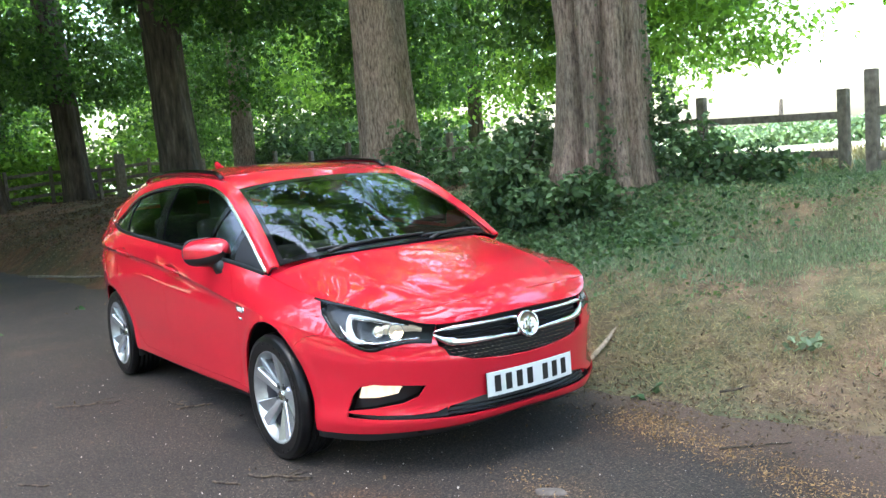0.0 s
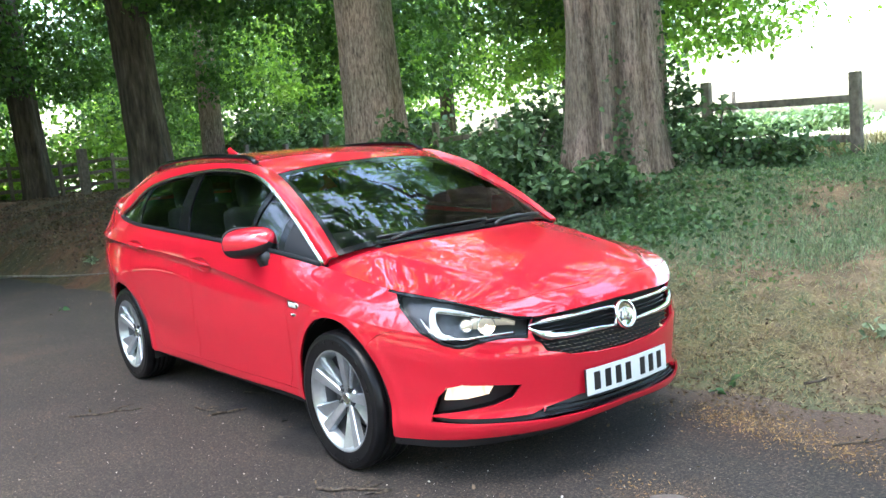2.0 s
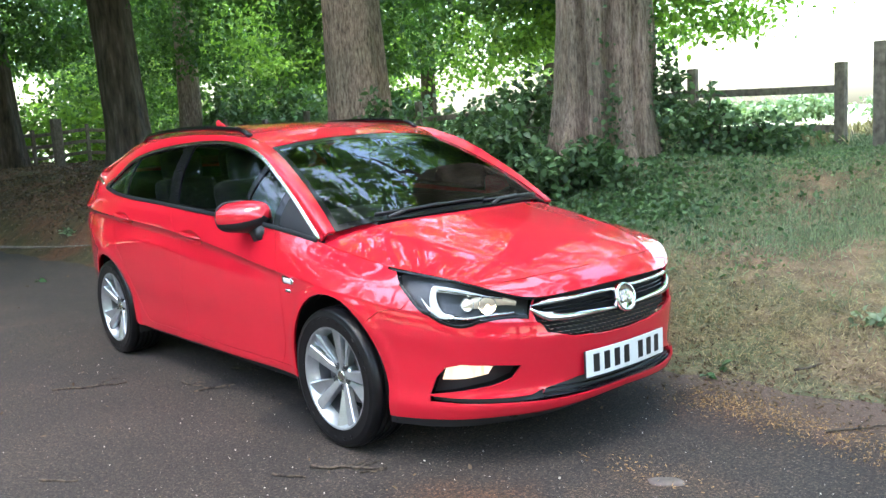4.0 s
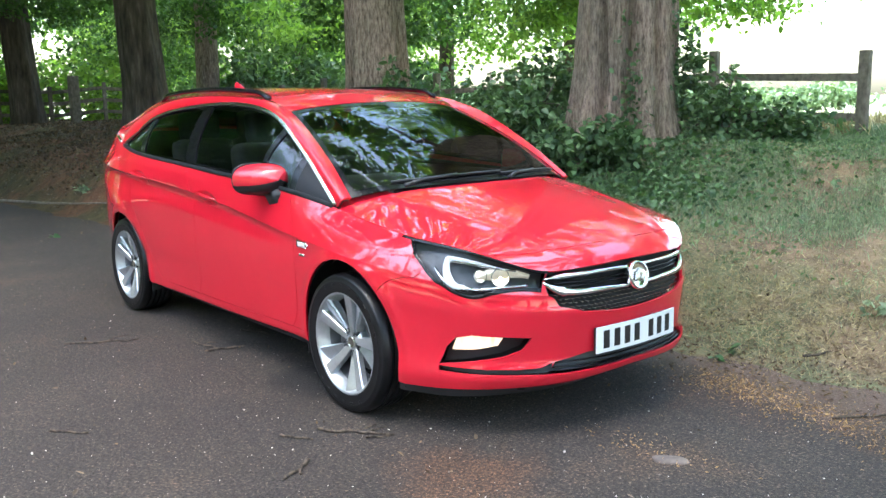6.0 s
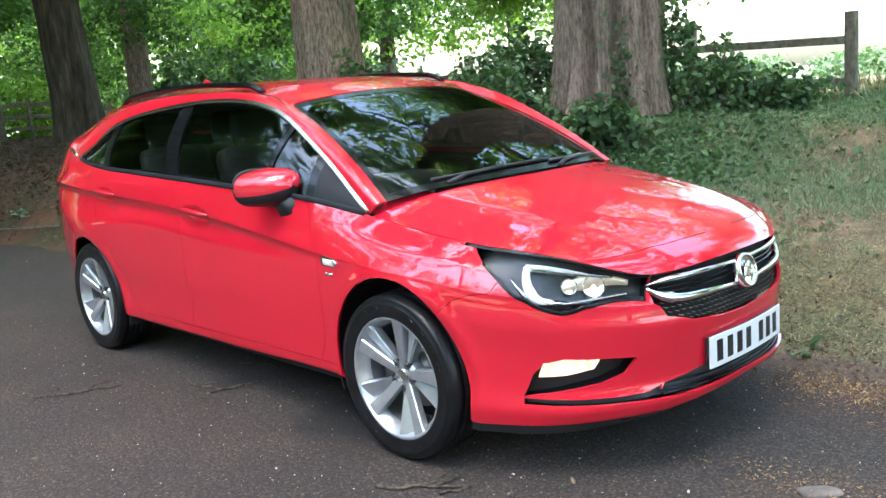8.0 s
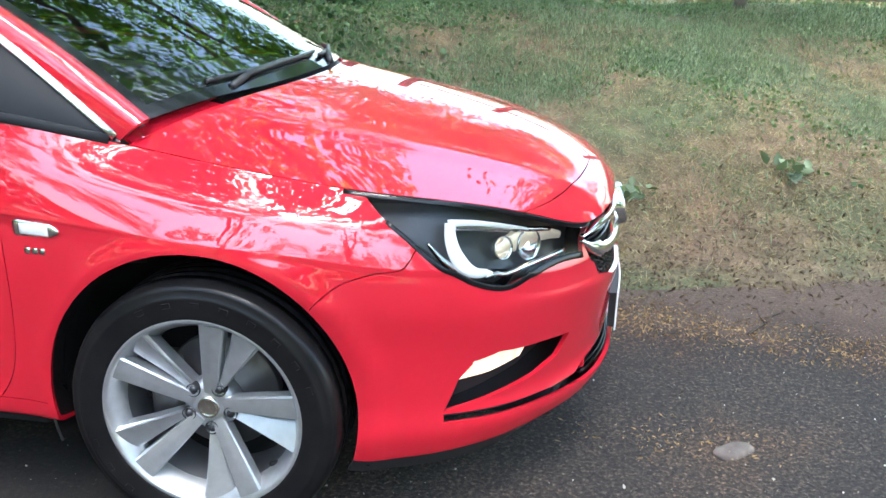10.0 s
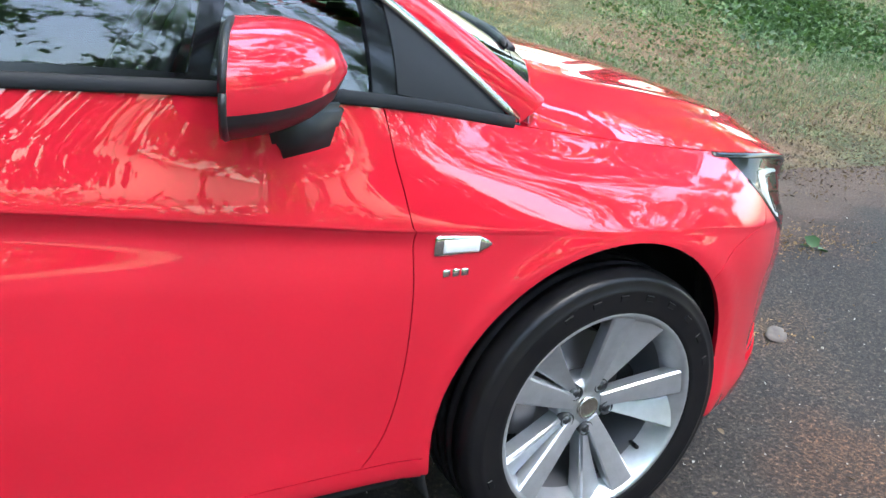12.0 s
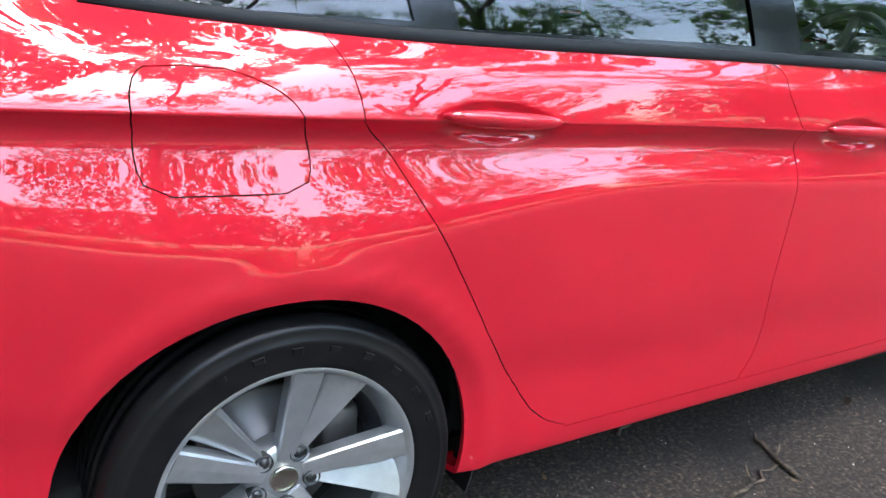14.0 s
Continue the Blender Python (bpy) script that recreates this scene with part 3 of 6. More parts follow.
cowl = Sheet(lambda u, v: cowl_front(v) + (cowl_back(v) - cowl_front(v)) * np.asarray(u, float)[:, None] - (0, 0, 0.006), 0, 1, 0, 1, 4, 20, -1)
bonnet = Sheet(bonnet_at, 0, 1, 0, 1, 44, 30, -1)
bonnet.seam([(0.115, -0.02), (0.118, 0.3), (0.125, 0.6), (0.14, 0.85), (0.155, 1.02)], 0.0035)
skin("bonnet", both(bonnet.take("rest")), PAINT, car)
scuttle = [np.array(p) for p in ((-0.02, 0.52, 0.952), (-0.15, 0.752, 0.884), (-0.13, 0.55, 0.972), (-0.24, 0.735, 0.935))]
corner = Sheet(lambda u, v: (scuttle[0] * ((1 - u) * (1 - v))[:, None] + scuttle[1] * ((1 - u) * v)[:, None] + scuttle[2] * (u * (1 - v))[:, None] + scuttle[3] * (u * v)[:, None]), 0, 1, 0, 1, 6, 6, -1)
for s in (-1, 1):
    skin("scuttle_corner", mirrored(corner.take("rest", 0, 0.01), s), PAINT, car)
skin("cowl", both(cowl.take("rest", 0, 0.02)), PLASTIC, car, "black plastic cowl below the windscreen")

PILLAR = [(-0.150, 0.712, 0.948), (-0.30, 0.683, 1.048), (-0.50, 0.645, 1.162), (-0.72, 0.602, 1.265), (-0.905, 0.570, 1.335)]
screen_at = spread([(0.05, 0, 0.985), (-0.20, 0, 1.118), (-0.50, 0, 1.262), (-0.80, 0, 1.378)], PILLAR, 2.4, curve(SCREEN_BASE), curve([(-0.80, 0, 1.378), (-0.82, 0.2, 1.373), (-0.86, 0.42, 1.357), (-0.905, 0.57, 1.335)]))
screen = Sheet(screen_at, 0, 1, 0, 1, 30, 24, -1)
screen.region("clear", [(0.045, -0.1), (0.045, 0.965), (0.955, 0.965), (0.955, 0.12), (0.90, 0.08), (0.90, -0.1)])
windscreen = skin("windscreen", both(screen.take("clear", 0.0, 0)), SCREEN, car, "clear windscreen reflecting the tree canopy")
skin("screen_border", both(screen.take("rest", 0.001, 0.006)), GLOSS_BLACK, car)
DRIP = [(-0.905, 0.570, 1.335), (-1.02, 0.578, 1.378), (-1.25, 0.586, 1.412), (-1.6, 0.59, 1.432), (-2.0, 0.588, 1.436), (-2.5, 0.572, 1.415), (-2.85, 0.556, 1.375), (-3.08, 0.540, 1.315), (-3.25, 0.53, 1.258)]
roof_at = spread([(-0.80, 0, 1.378), (-1.05, 0, 1.432), (-1.4, 0, 1.462), (-1.9, 0, 1.478), (-2.4, 0, 1.470), (-2.8, 0, 1.445), (-3.15, 0, 1.405), (-3.30, 0, 1.37)], DRIP, 2.6)
roof = Sheet(roof_at, 0.004, 1, 0, 1, 40, 16, -1)
skin("roof", both(roof.take("rest")), PAINT, car)

# strip from the chrome line over the windows to the windscreen and the roof
ARC = [(-0.20, 0.760, 0.905), (-0.312, 0.752, 0.992), (-0.43, 0.738, 1.079), (-0.612, 0.718, 1.195), (-0.808, 0.700, 1.300), (-1.01, 0.688, 1.352), (-1.29, 0.677, 1.378),
       (-1.65, 0.674, 1.377), (-2.02, 0.676, 1.357), (-2.37, 0.682, 1.318), (-2.62, 0.690, 1.258), (-2.80, 0.703, 1.184), (-2.95, 0.728, 1.122)]
arc, drip = curve(ARC), curve(PILLAR[:-1] + DRIP)
belt = spline([-p[0] for p in TOP[8:18]], np.array(TOP[8:18])[:, 1:])


def belt_at(x):
    x = np.asarray(x, float)
    return np.c_[x, belt(-x)]


TAIL_ARC = curve(ARC + [(-3.12, 0.697, 1.138), (-3.30, 0.652, 1.172)])


def cant_at(u, v):
    u, v = np.asarray(u, float), np.asarray(v, float)
    a, b = TAIL_ARC(u), drip(u)
    p = a + (b - a) * v[:, None]
    h = np.sin(v * math.pi) * 0.022
    p[:, 2] += h * 0.8
    p[:, 1] += h
    p[:, 0] += h * np.clip(1.2 - u * 3.2, 0, 1)
    return p


cant = Sheet(cant_at, 0, 1, 0, 1, 90, 10, 1)
for s in (-1, 1):
    skin("roof_side", mirrored(cant.take("rest"), s), PAINT, car, "red windscreen pillar and roof edge")


# side windows
def glass_at(u, v):
    u, v = np.asarray(u, float), np.asarray(v, float)
    top = arc(u)
    x = top[:, 0]
    low = belt_at(x)
    p = low + (top - low) * v[:, None]
    p[:, 1] += np.sin(v * math.pi) * 0.028 * np.clip((top[:, 2] - low[:, 2]) / 0.3, 0, 1) - 0.006
    return p


dlo = Sheet(glass_at, 0, 1, 0, 1, 80, 14, 1)


def u_of(x):
    us = np.linspace(0, 1, 800)
    return float(np.interp(-x, -arc(us)[:, 0], us))


def pane(name, x0, x1, x2, x3, v0=0.07, v1=0.955):
    """x0, x1: front edge at the bottom and top; x2, x3: rear edge."""
    dlo.region(name, [(u_of(x0), v0), (u_of(x1), v1), (u_of(x3), v1), (u_of(x2), v0)])


pane("sail_panel", -0.24, -0.24, -0.475, -0.475, 0.10, 0.94)
pane("corner_glass", -0.520, -0.520, -0.775, -0.70)
pane("front_glass", -0.805, -0.735, -1.545, -1.60)
pane("rear_glass", -1.68, -1.72, -2.36, -2.40)
pane("quarter_glass", -2.44, -2.48, -2.86, -2.86, 0.10, 0.92)
for s in (-1, 1):
    for name in ("corner_glass", "front_glass", "rear_glass", "quarter_glass"):
        skin(name, mirrored(dlo.take(name, -0.003, 0), s), GLASS, car, "tinted side window glass")
    skin("sail_panel", mirrored(dlo.take("sail_panel", 0.004), s), TRIM_GREY, car, "matt black plastic corner panel")
    skin("window_frame", mirrored(dlo.take("rest", 0.002), s), GLOSS_BLACK, car, "gloss black window frame and pillars")


def ribbon(points, normals, width, thick, closed=False):
    """A flat strip with a domed face along points; normals point out of the body."""
    verts, faces = [], []
    p, n = np.array(points, float), np.array(normals, float)
    d = np.gradient(p, axis=0)
    d /= np.linalg.norm(d, axis=1)[:, None]
    c = np.cross(n, d)
    c /= np.linalg.norm(c, axis=1)[:, None]
    w = width if hasattr(width, "__len__") else [width] * len(p)
    ring = [(-0.5, 0), (-0.5, 0.5), (-0.36, 0.9), (0, 1.0), (0.36, 0.9), (0.5, 0.5), (0.5, 0)]
    for i in range(len(p)):
        for a, b in ring:
            verts.append(p[i] + c[i] * a * w[i] + n[i] * b * thick)
    m = len(ring)
    for i in range(len(p) - 1):
        for j in range(m - 1):
            a = i * m + j
            faces.append((a, a + 1, a + m + 1, a + m))
    faces += [tuple(range(m))[::-1], tuple(range(len(verts) - m, len(verts)))]
    return np.array(verts), faces


def flipped(data, s):
    v, f = data
    v = np.array(v, float)
    return (v, f) if s > 0 else (v * (1, -1, 1), [q[::-1] for q in f])


us = np.linspace(0.004, 0.995, 80)
arc_n = dlo.normal(us, np.full(80, 0.97))
for s in (-1, 1):
    v, f = flipped(ribbon(arc(us) + arc_n * 0.001, arc_n, 0.021, 0.008), s)
    obj("chrome_strip", v, f, SATIN, car, "bright metal strip arching over the side windows")
    xs = np.linspace(-0.22, -2.93, 60)
    b = belt_at(xs) + (0, 0.0, 0.004)
    v, f = flipped(ribbon(b, np.tile((0, 1.0, 0.25), (60, 1)), 0.022, 0.006), s)
    obj("belt_strip", v, f, TRIM_GREY, car, "black rubber weatherstrip along the window sill")
    v, f = flipped(ribbon(TAIL_ARC(np.linspace(0.925, 0.985, 12)), cant.normal(np.linspace(0.925, 0.985, 12), np.full(12, 0.02)), 0.022, 0.006), s)
    obj("tail_strip", v, f, SATIN, car)

# tail: glass and tailgate closing the rear
rear_at = spread([(-3.30, 0, 1.37), (-3.52, 0, 1.28), (-3.67, 0, 1.205)], [(-3.25, 0.53, 1.258), (-3.40, 0.57, 1.22), (-3.52, 0.54, 1.20)], 2.0, None, curve([(-3.67, 0, 1.205), (-3.64, 0.36, 1.205), (-3.52, 0.54, 1.20)]))
rear = Sheet(rear_at, 0, 1, 0, 1, 14, 14, -1)
skin("tailgate_glass", both(rear.take("rest", 0.0, 0.01)), GLOSS_BLACK, car, "dark tailgate window")


# ---- lamps, grille and trim of the car ----
def on_body(points, offset=0.0):
    """Places and normals on the nose or side nearest to points given for the half with y > 0."""
    uv = np.array(on_front(points))
    n = side_sheet.normal(uv[:, 0], uv[:, 1])
    return body_at(uv[:, 0], uv[:, 1]) + n * offset, n


def dense(points, n=24):
    return [tuple(p) for p in curve(points)(np.linspace(0, 1, n))]


def ball(centre, r, squash=(1, 1, 1), seg=20):
    bm = bmesh.new()
    bmesh.ops.create_uvsphere(bm, u_segments=seg, v_segments=seg // 2, radius=r)
    for v in bm.verts:
        v.co = Vector((v.co.x * squash[0], v.co.y * squash[1], v.co.z * squash[2])) + Vector(centre)
    return bm


for s in (-1, 1):
    lamp = skin("headlight", mirrored(side_sheet.take("headlight", -0.052, 0), s), INNER, car, "lit headlight with white running light and warm dipped beam")
    skin("lens", mirrored(side_sheet.take("headlight", 0.0, 0), s), LENS, lamp, "clear plastic lens")
    side = mirrored(side_sheet.take("headlight", 0.0, 0.055), s)
    top = len(side_sheet.take("headlight", 0.0, 0)[0])
    walls = [f for f in side[2] if min(f) >= top]
    obj("surround", side[0], walls, GLOSS_BLACK, lamp, "", side[1])
    for pts, w in (([(0.545, 0.748, 0.776), (0.62, 0.682, 0.750), (0.70, 0.605, 0.718)], list(np.linspace(0.016, 0.004, 24))),
                   ([(0.548, 0.746, 0.775), (0.556, 0.755, 0.735), (0.585, 0.75, 0.675), (0.64, 0.70, 0.632)], list(np.r_[np.linspace(0.022, 0.036, 12), np.linspace(0.034, 0.010, 12)]))):
        p, n = on_body(dense(pts), -0.022)
        v, f = flipped(ribbon(p, n, w, 0.010), s)
        obj("running_light", v, f, DRL, lamp, "white light guide")
    p, n = on_body(dense([(0.62, 0.72, 0.632), (0.70, 0.635, 0.645), (0.80, 0.515, 0.655)]), -0.020)
    v, f = flipped(ribbon(p, n, 0.012, 0.010), s)
    obj("lower_bezel", v, f, REFLECTOR, lamp)
    # black rim of the lens along its lower and upper edge
    low = side_sheet.find(dense(HL, 40), (1, 1, 1), 0, U[8])
    high = [(u, VT - 0.06) for u in np.linspace(U[2] + 0.03, U[6] + 0.08, 30)]
    for line, wide in ((low, list(np.linspace(0.016, 0.010, len(low)))), (high, [0.012] * len(high))):
        q = np.array(line)
        v, f = flipped(ribbon(body_at(q[:, 0], q[:, 1]), side_sheet.normal(q[:, 0], q[:, 1]), wide, 0.0015), s)
        obj("lens_rim", v, f, GLOSS_BLACK, lamp)
    # the faintly glowing chamber with its bulb, and the chrome sweep behind it
    for name, pts, w, m, deep in (("reflector", [(0.650, 0.675, 0.690), (0.72, 0.60, 0.690), (0.805, 0.510, 0.672)], list(np.r_[np.linspace(0.020, 0.050, 8), np.linspace(0.050, 0.018, 16)]), CHAMBER, -0.040),
                                  ("sweep", [(0.50, 0.772, 0.735), (0.545, 0.768, 0.690), (0.60, 0.735, 0.645), (0.66, 0.682, 0.626)], list(np.r_[np.linspace(0.006, 0.022, 12), np.linspace(0.022, 0.008, 12)]), REFLECTOR, -0.034),
                                  ("sweep", [(0.560, 0.745, 0.770), (0.66, 0.652, 0.728), (0.76, 0.548, 0.698)], list(np.linspace(0.024, 0.010, 24)), REFLECTOR, -0.030)):
        p, n = on_body(dense(pts), deep)
        v, f = flipped(ribbon(p, n, w, 0.010), s)
        obj(name, v, f, m, lamp)
    # two bowls with a bulb in each, the outer one behind a projector ring
    for (bx, by, bz), size in (((0.664, 0.655, 0.690), 0.026), ((0.722, 0.595, 0.680), 0.036)):
        p, n = on_body([(bx, by, bz)], -0.034)
        face = Vector(n[0]).to_track_quat("Y", "Z").to_matrix()
        v, f = lathe([(size * 0.25, -0.014), (size * 0.6, -0.010), (size * 0.9, 0.002), (size, 0.010), (size * 1.06, 0.008), (size * 1.06, -0.012)], 28)
        v, f = flipped((np.array([tuple(face @ Vector(q)) for q in v]) + p[0], f), s)
        obj("bowl", v, f, REFLECTOR, lamp, "bright reflector bowl")
        bm = ball(p[0] - n[0] * 0.004, 0.008 if size > 0.028 else 0.005, seg=14)
        for q in bm.verts:
            q.co.y *= s
        part("bulb", bm, BULB, lamp, "glowing warm bulb")
    skin("fog_recess", mirrored(side_sheet.take(["fog_recess", "fog_lamp"], -0.065, 0), s), PLASTIC, car, "black fog lamp recess")
    skin("fog_lamp", mirrored(side_sheet.take("fog_lamp", -0.040, 0), s), FOG, car, "lit warm white fog lamp")

grille = skin("grille", both(side_sheet.take("grille", -0.034, 0)), DARK, car, "black radiator grille with two chrome bars")
chips, gv = [], []
for row in range(6):
    z = 0.526 + row * 0.0160
    wide = np.interp(z, [0.514, 0.53, 0.562, 0.608], [0.24, 0.33, 0.415, 0.44])
    for k in range(-16, 17):
        y = (k + 0.5 * (row % 2)) * 0.0285
        if abs(y) > wide - 0.015:
            continue
        p, n = on_body([(np.interp(abs(y), plan[:6, 1], plan[:6, 0]), abs(y), z)], -0.022)
        c, d = p[0] * (1, 1 if y >= 0 else -1, 1), n[0] * (1, 1 if y >= 0 else -1, 1)
        t = np.cross((0, 0, 1), d)
        t /= np.linalg.norm(t)
        w, up = 0.0125, np.array((0, 0, 1.0))
        base = len(gv)
        for q in (-1.0, -0.5, 0.0, 0.5, 1.0):  # a thin lip that sags in the middle
            low, thin = c + t * w * q - up * (0.0055 * (1 - q * q)) + d * 0.006 * (1 - q * q), 0.0026 * (1 - 0.7 * q * q)
            gv += [low + up * thin / 2, low - up * thin / 2, low - up * thin / 2 - d * 0.008]
        for q in range(4):
            k = base + q * 3
            chips += [(k, k + 1, k + 4, k + 3), (k + 1, k + 2, k + 5, k + 4), (k + 2, k, k + 3, k + 5)]
tagged(obj("grille_mesh", gv, chips, SATIN, grille, "small bright crescents of the grille mesh", shade=False), kind="stuff")
for s in (-1, 1):
    for pts, w in (([(0.835, 0.468, 0.668), (0.862, 0.41, 0.677), (0.898, 0.29, 0.683), (0.925, 0.14, 0.685), (0.935, 0.05, 0.685)], list(np.r_[np.linspace(0.004, 0.021, 6), np.linspace(0.02, 0.013, 18)])),
                   ([(0.835, 0.466, 0.662), (0.852, 0.435, 0.640), (0.872, 0.39, 0.622), (0.915, 0.25, 0.612), (0.938, 0.05, 0.606)], list(np.r_[np.linspace(0.010, 0.042, 6), np.linspace(0.030, 0.013, 18)]))):
        p, n = on_body(dense(pts), -0.006)
        v, f = flipped(ribbon(p, n, w, 0.014), s)
        obj("chrome_bar", v, f, CHROME, grille, "chrome bar running to the badge")
    for z in (0.64, 0.656):
        p, n = on_body(dense([(0.858, 0.42, z), (0.915, 0.25, z), (0.938, 0.05, z)]), -0.026)
        v, f = flipped(ribbon(p, n, 0.007, 0.012), s)
        obj("grille_slat", v, f, GLOSS_BLACK, grille)
# round badge with a plain raised shape
tilt = Matrix.Translation((0.935, 0, 0.642)) @ Matrix.Rotation(radians(-90), 4, "Z") @ Matrix.Rotation(radians(14), 4, "X")
ring = lathe([(0.062, -0.02), (0.062, 0.004), (0.058, 0.012), (0.052, 0.012), (0.049, 0.004), (0.046, 0.002), (0.0005, 0.004)], 40)
badge = obj("badge", [tilt @ Vector(q) for q in ring[0]], ring[1], CHROME, car, "round chrome badge with a plain raised shape")
bm = bmesh.new()
for cx, cz, w, h, a in ((-0.006, 0.012, 0.030, 0.026, 25), (0.014, -0.006, 0.024, 0.034, -20), (-0.016, -0.016, 0.020, 0.018, 40)):
    box(bm, (cx, 0.008, cz), (w, 0.008, h), 0.003, Matrix.Rotation(radians(a), 3, "Y"))
bmesh.ops.transform(bm, matrix=tilt, verts=bm.verts)
part("emblem", bm, SATIN, badge)

skin("lower_intake", both(side_sheet.take("intake", -0.045, 0)), PLASTIC, car, "black lower air intake with slats")
for z in (0.298, 0.314, 0.330):
    p, n = on_body(dense([(0.862, 0.43, z), (0.922, 0.25, z), (0.94, 0.1, z), (0.941, 0.002, z)]), -0.028)
    v, f = ribbon(np.r_[p, p[::-1] * (1, -1, 1)], np.r_[n, n[::-1] * (1, -1, 1)], 0.007, 0.016)
    obj("intake_slat", v, f, GLOSS_BLACK, car)



def bowed(y0, y1, height, front, thick, steps=16):
    """A plate round y0..y1 that follows the bow of the bumper, with its face at front."""
    bm = bmesh.new()
    rings = []
    for k in range(steps + 1):
        y = y0 + (y1 - y0) * k / steps
        x = front - 0.24 * y * y
        rings.append([bm.verts.new((x - dx, y, 0.402 + dz * height / 2)) for dx, dz in ((thick, -1), (0.001, -1), (0, -0.97), (0, 0.97), (0.001, 1), (thick, 1))])
    for p, q in zip(rings, rings[1:]):
        for j in range(6):
            bm.faces.new((p[j], q[j], q[(j + 1) % 6], p[(j + 1) % 6]))
    bm.faces.new(rings[0]), bm.faces.new(rings[-1][::-1])
    bmesh.ops.recalc_face_normals(bm, faces=bm.faces)
    return bm


plate = part("number_plate", bowed(-0.26, 0.26, 0.111, 0.951, 0.004), PLATE, car, "white number plate with plain dark bars", False)
for y in (-0.205, -0.143, -0.081, -0.019, 0.077, 0.139, 0.201):
    part("bar", bowed(y - 0.017, y + 0.017, 0.076, 0.9522, 0.002, 2), INK, plate, shade=False)
part("plate_holder", bowed(-0.25, 0.25, 0.10, 0.9465, 0.02), PLASTIC, car, shade=False)


# ---- wheels ----
def blade(a0, a1, w0, w1, d0, d1, thick=0.030, r0=0.036, r1=0.222, ridge=0.004, n=9, peak=0.0, drop=0.0, fall=0.0, grow=1.0):
    """A spoke whose middle sweeps from angle a0 at the hub to a1 at the rim."""
    verts, faces = [], []
    for i in range(n + 1):
        t = i / n
        r = r0 + (r1 - r0) * t
        a = radians(a0 + (a1 - a0) * (t * t * (3 - 2 * t)))
        c, side = Vector((math.cos(a), 0, math.sin(a))), Vector((-math.sin(a), 0, math.cos(a)))
        w, d = (w0 + (w1 - w0) * t**grow) / 2, d0 + (d1 - d0) * t
        for q, e in ((-1, -thick), (-1, -0.004 - drop), (-0.86, -drop), (peak, ridge), (0.86, -fall * t), (1, -0.004 - fall * t), (1, -max(thick, fall * t + 0.012))):
            verts.append(c * r + side * (w * q) + Vector((0, d + e, 0)))
    m = 7
    for i in range(n):
        for j in range(m):
            a, b = i * m + j, i * m + (j + 1) % m
            faces.append((a, b, b + m, a + m))
    faces += [tuple(range(m))[::-1], tuple(range(n * m, n * m + m))]
    return verts, faces


def outward(data, x, s, y=0.774, z=0.317, k=1.0):
    """From the wheel's own places (depth outwards) to the car's."""
    v, f = data
    v = np.array([tuple(q) for q in v], float) * (k, s, k) + (x, s * y, z)
    return v, (f if s < 0 else [tuple(q)[::-1] for q in f])


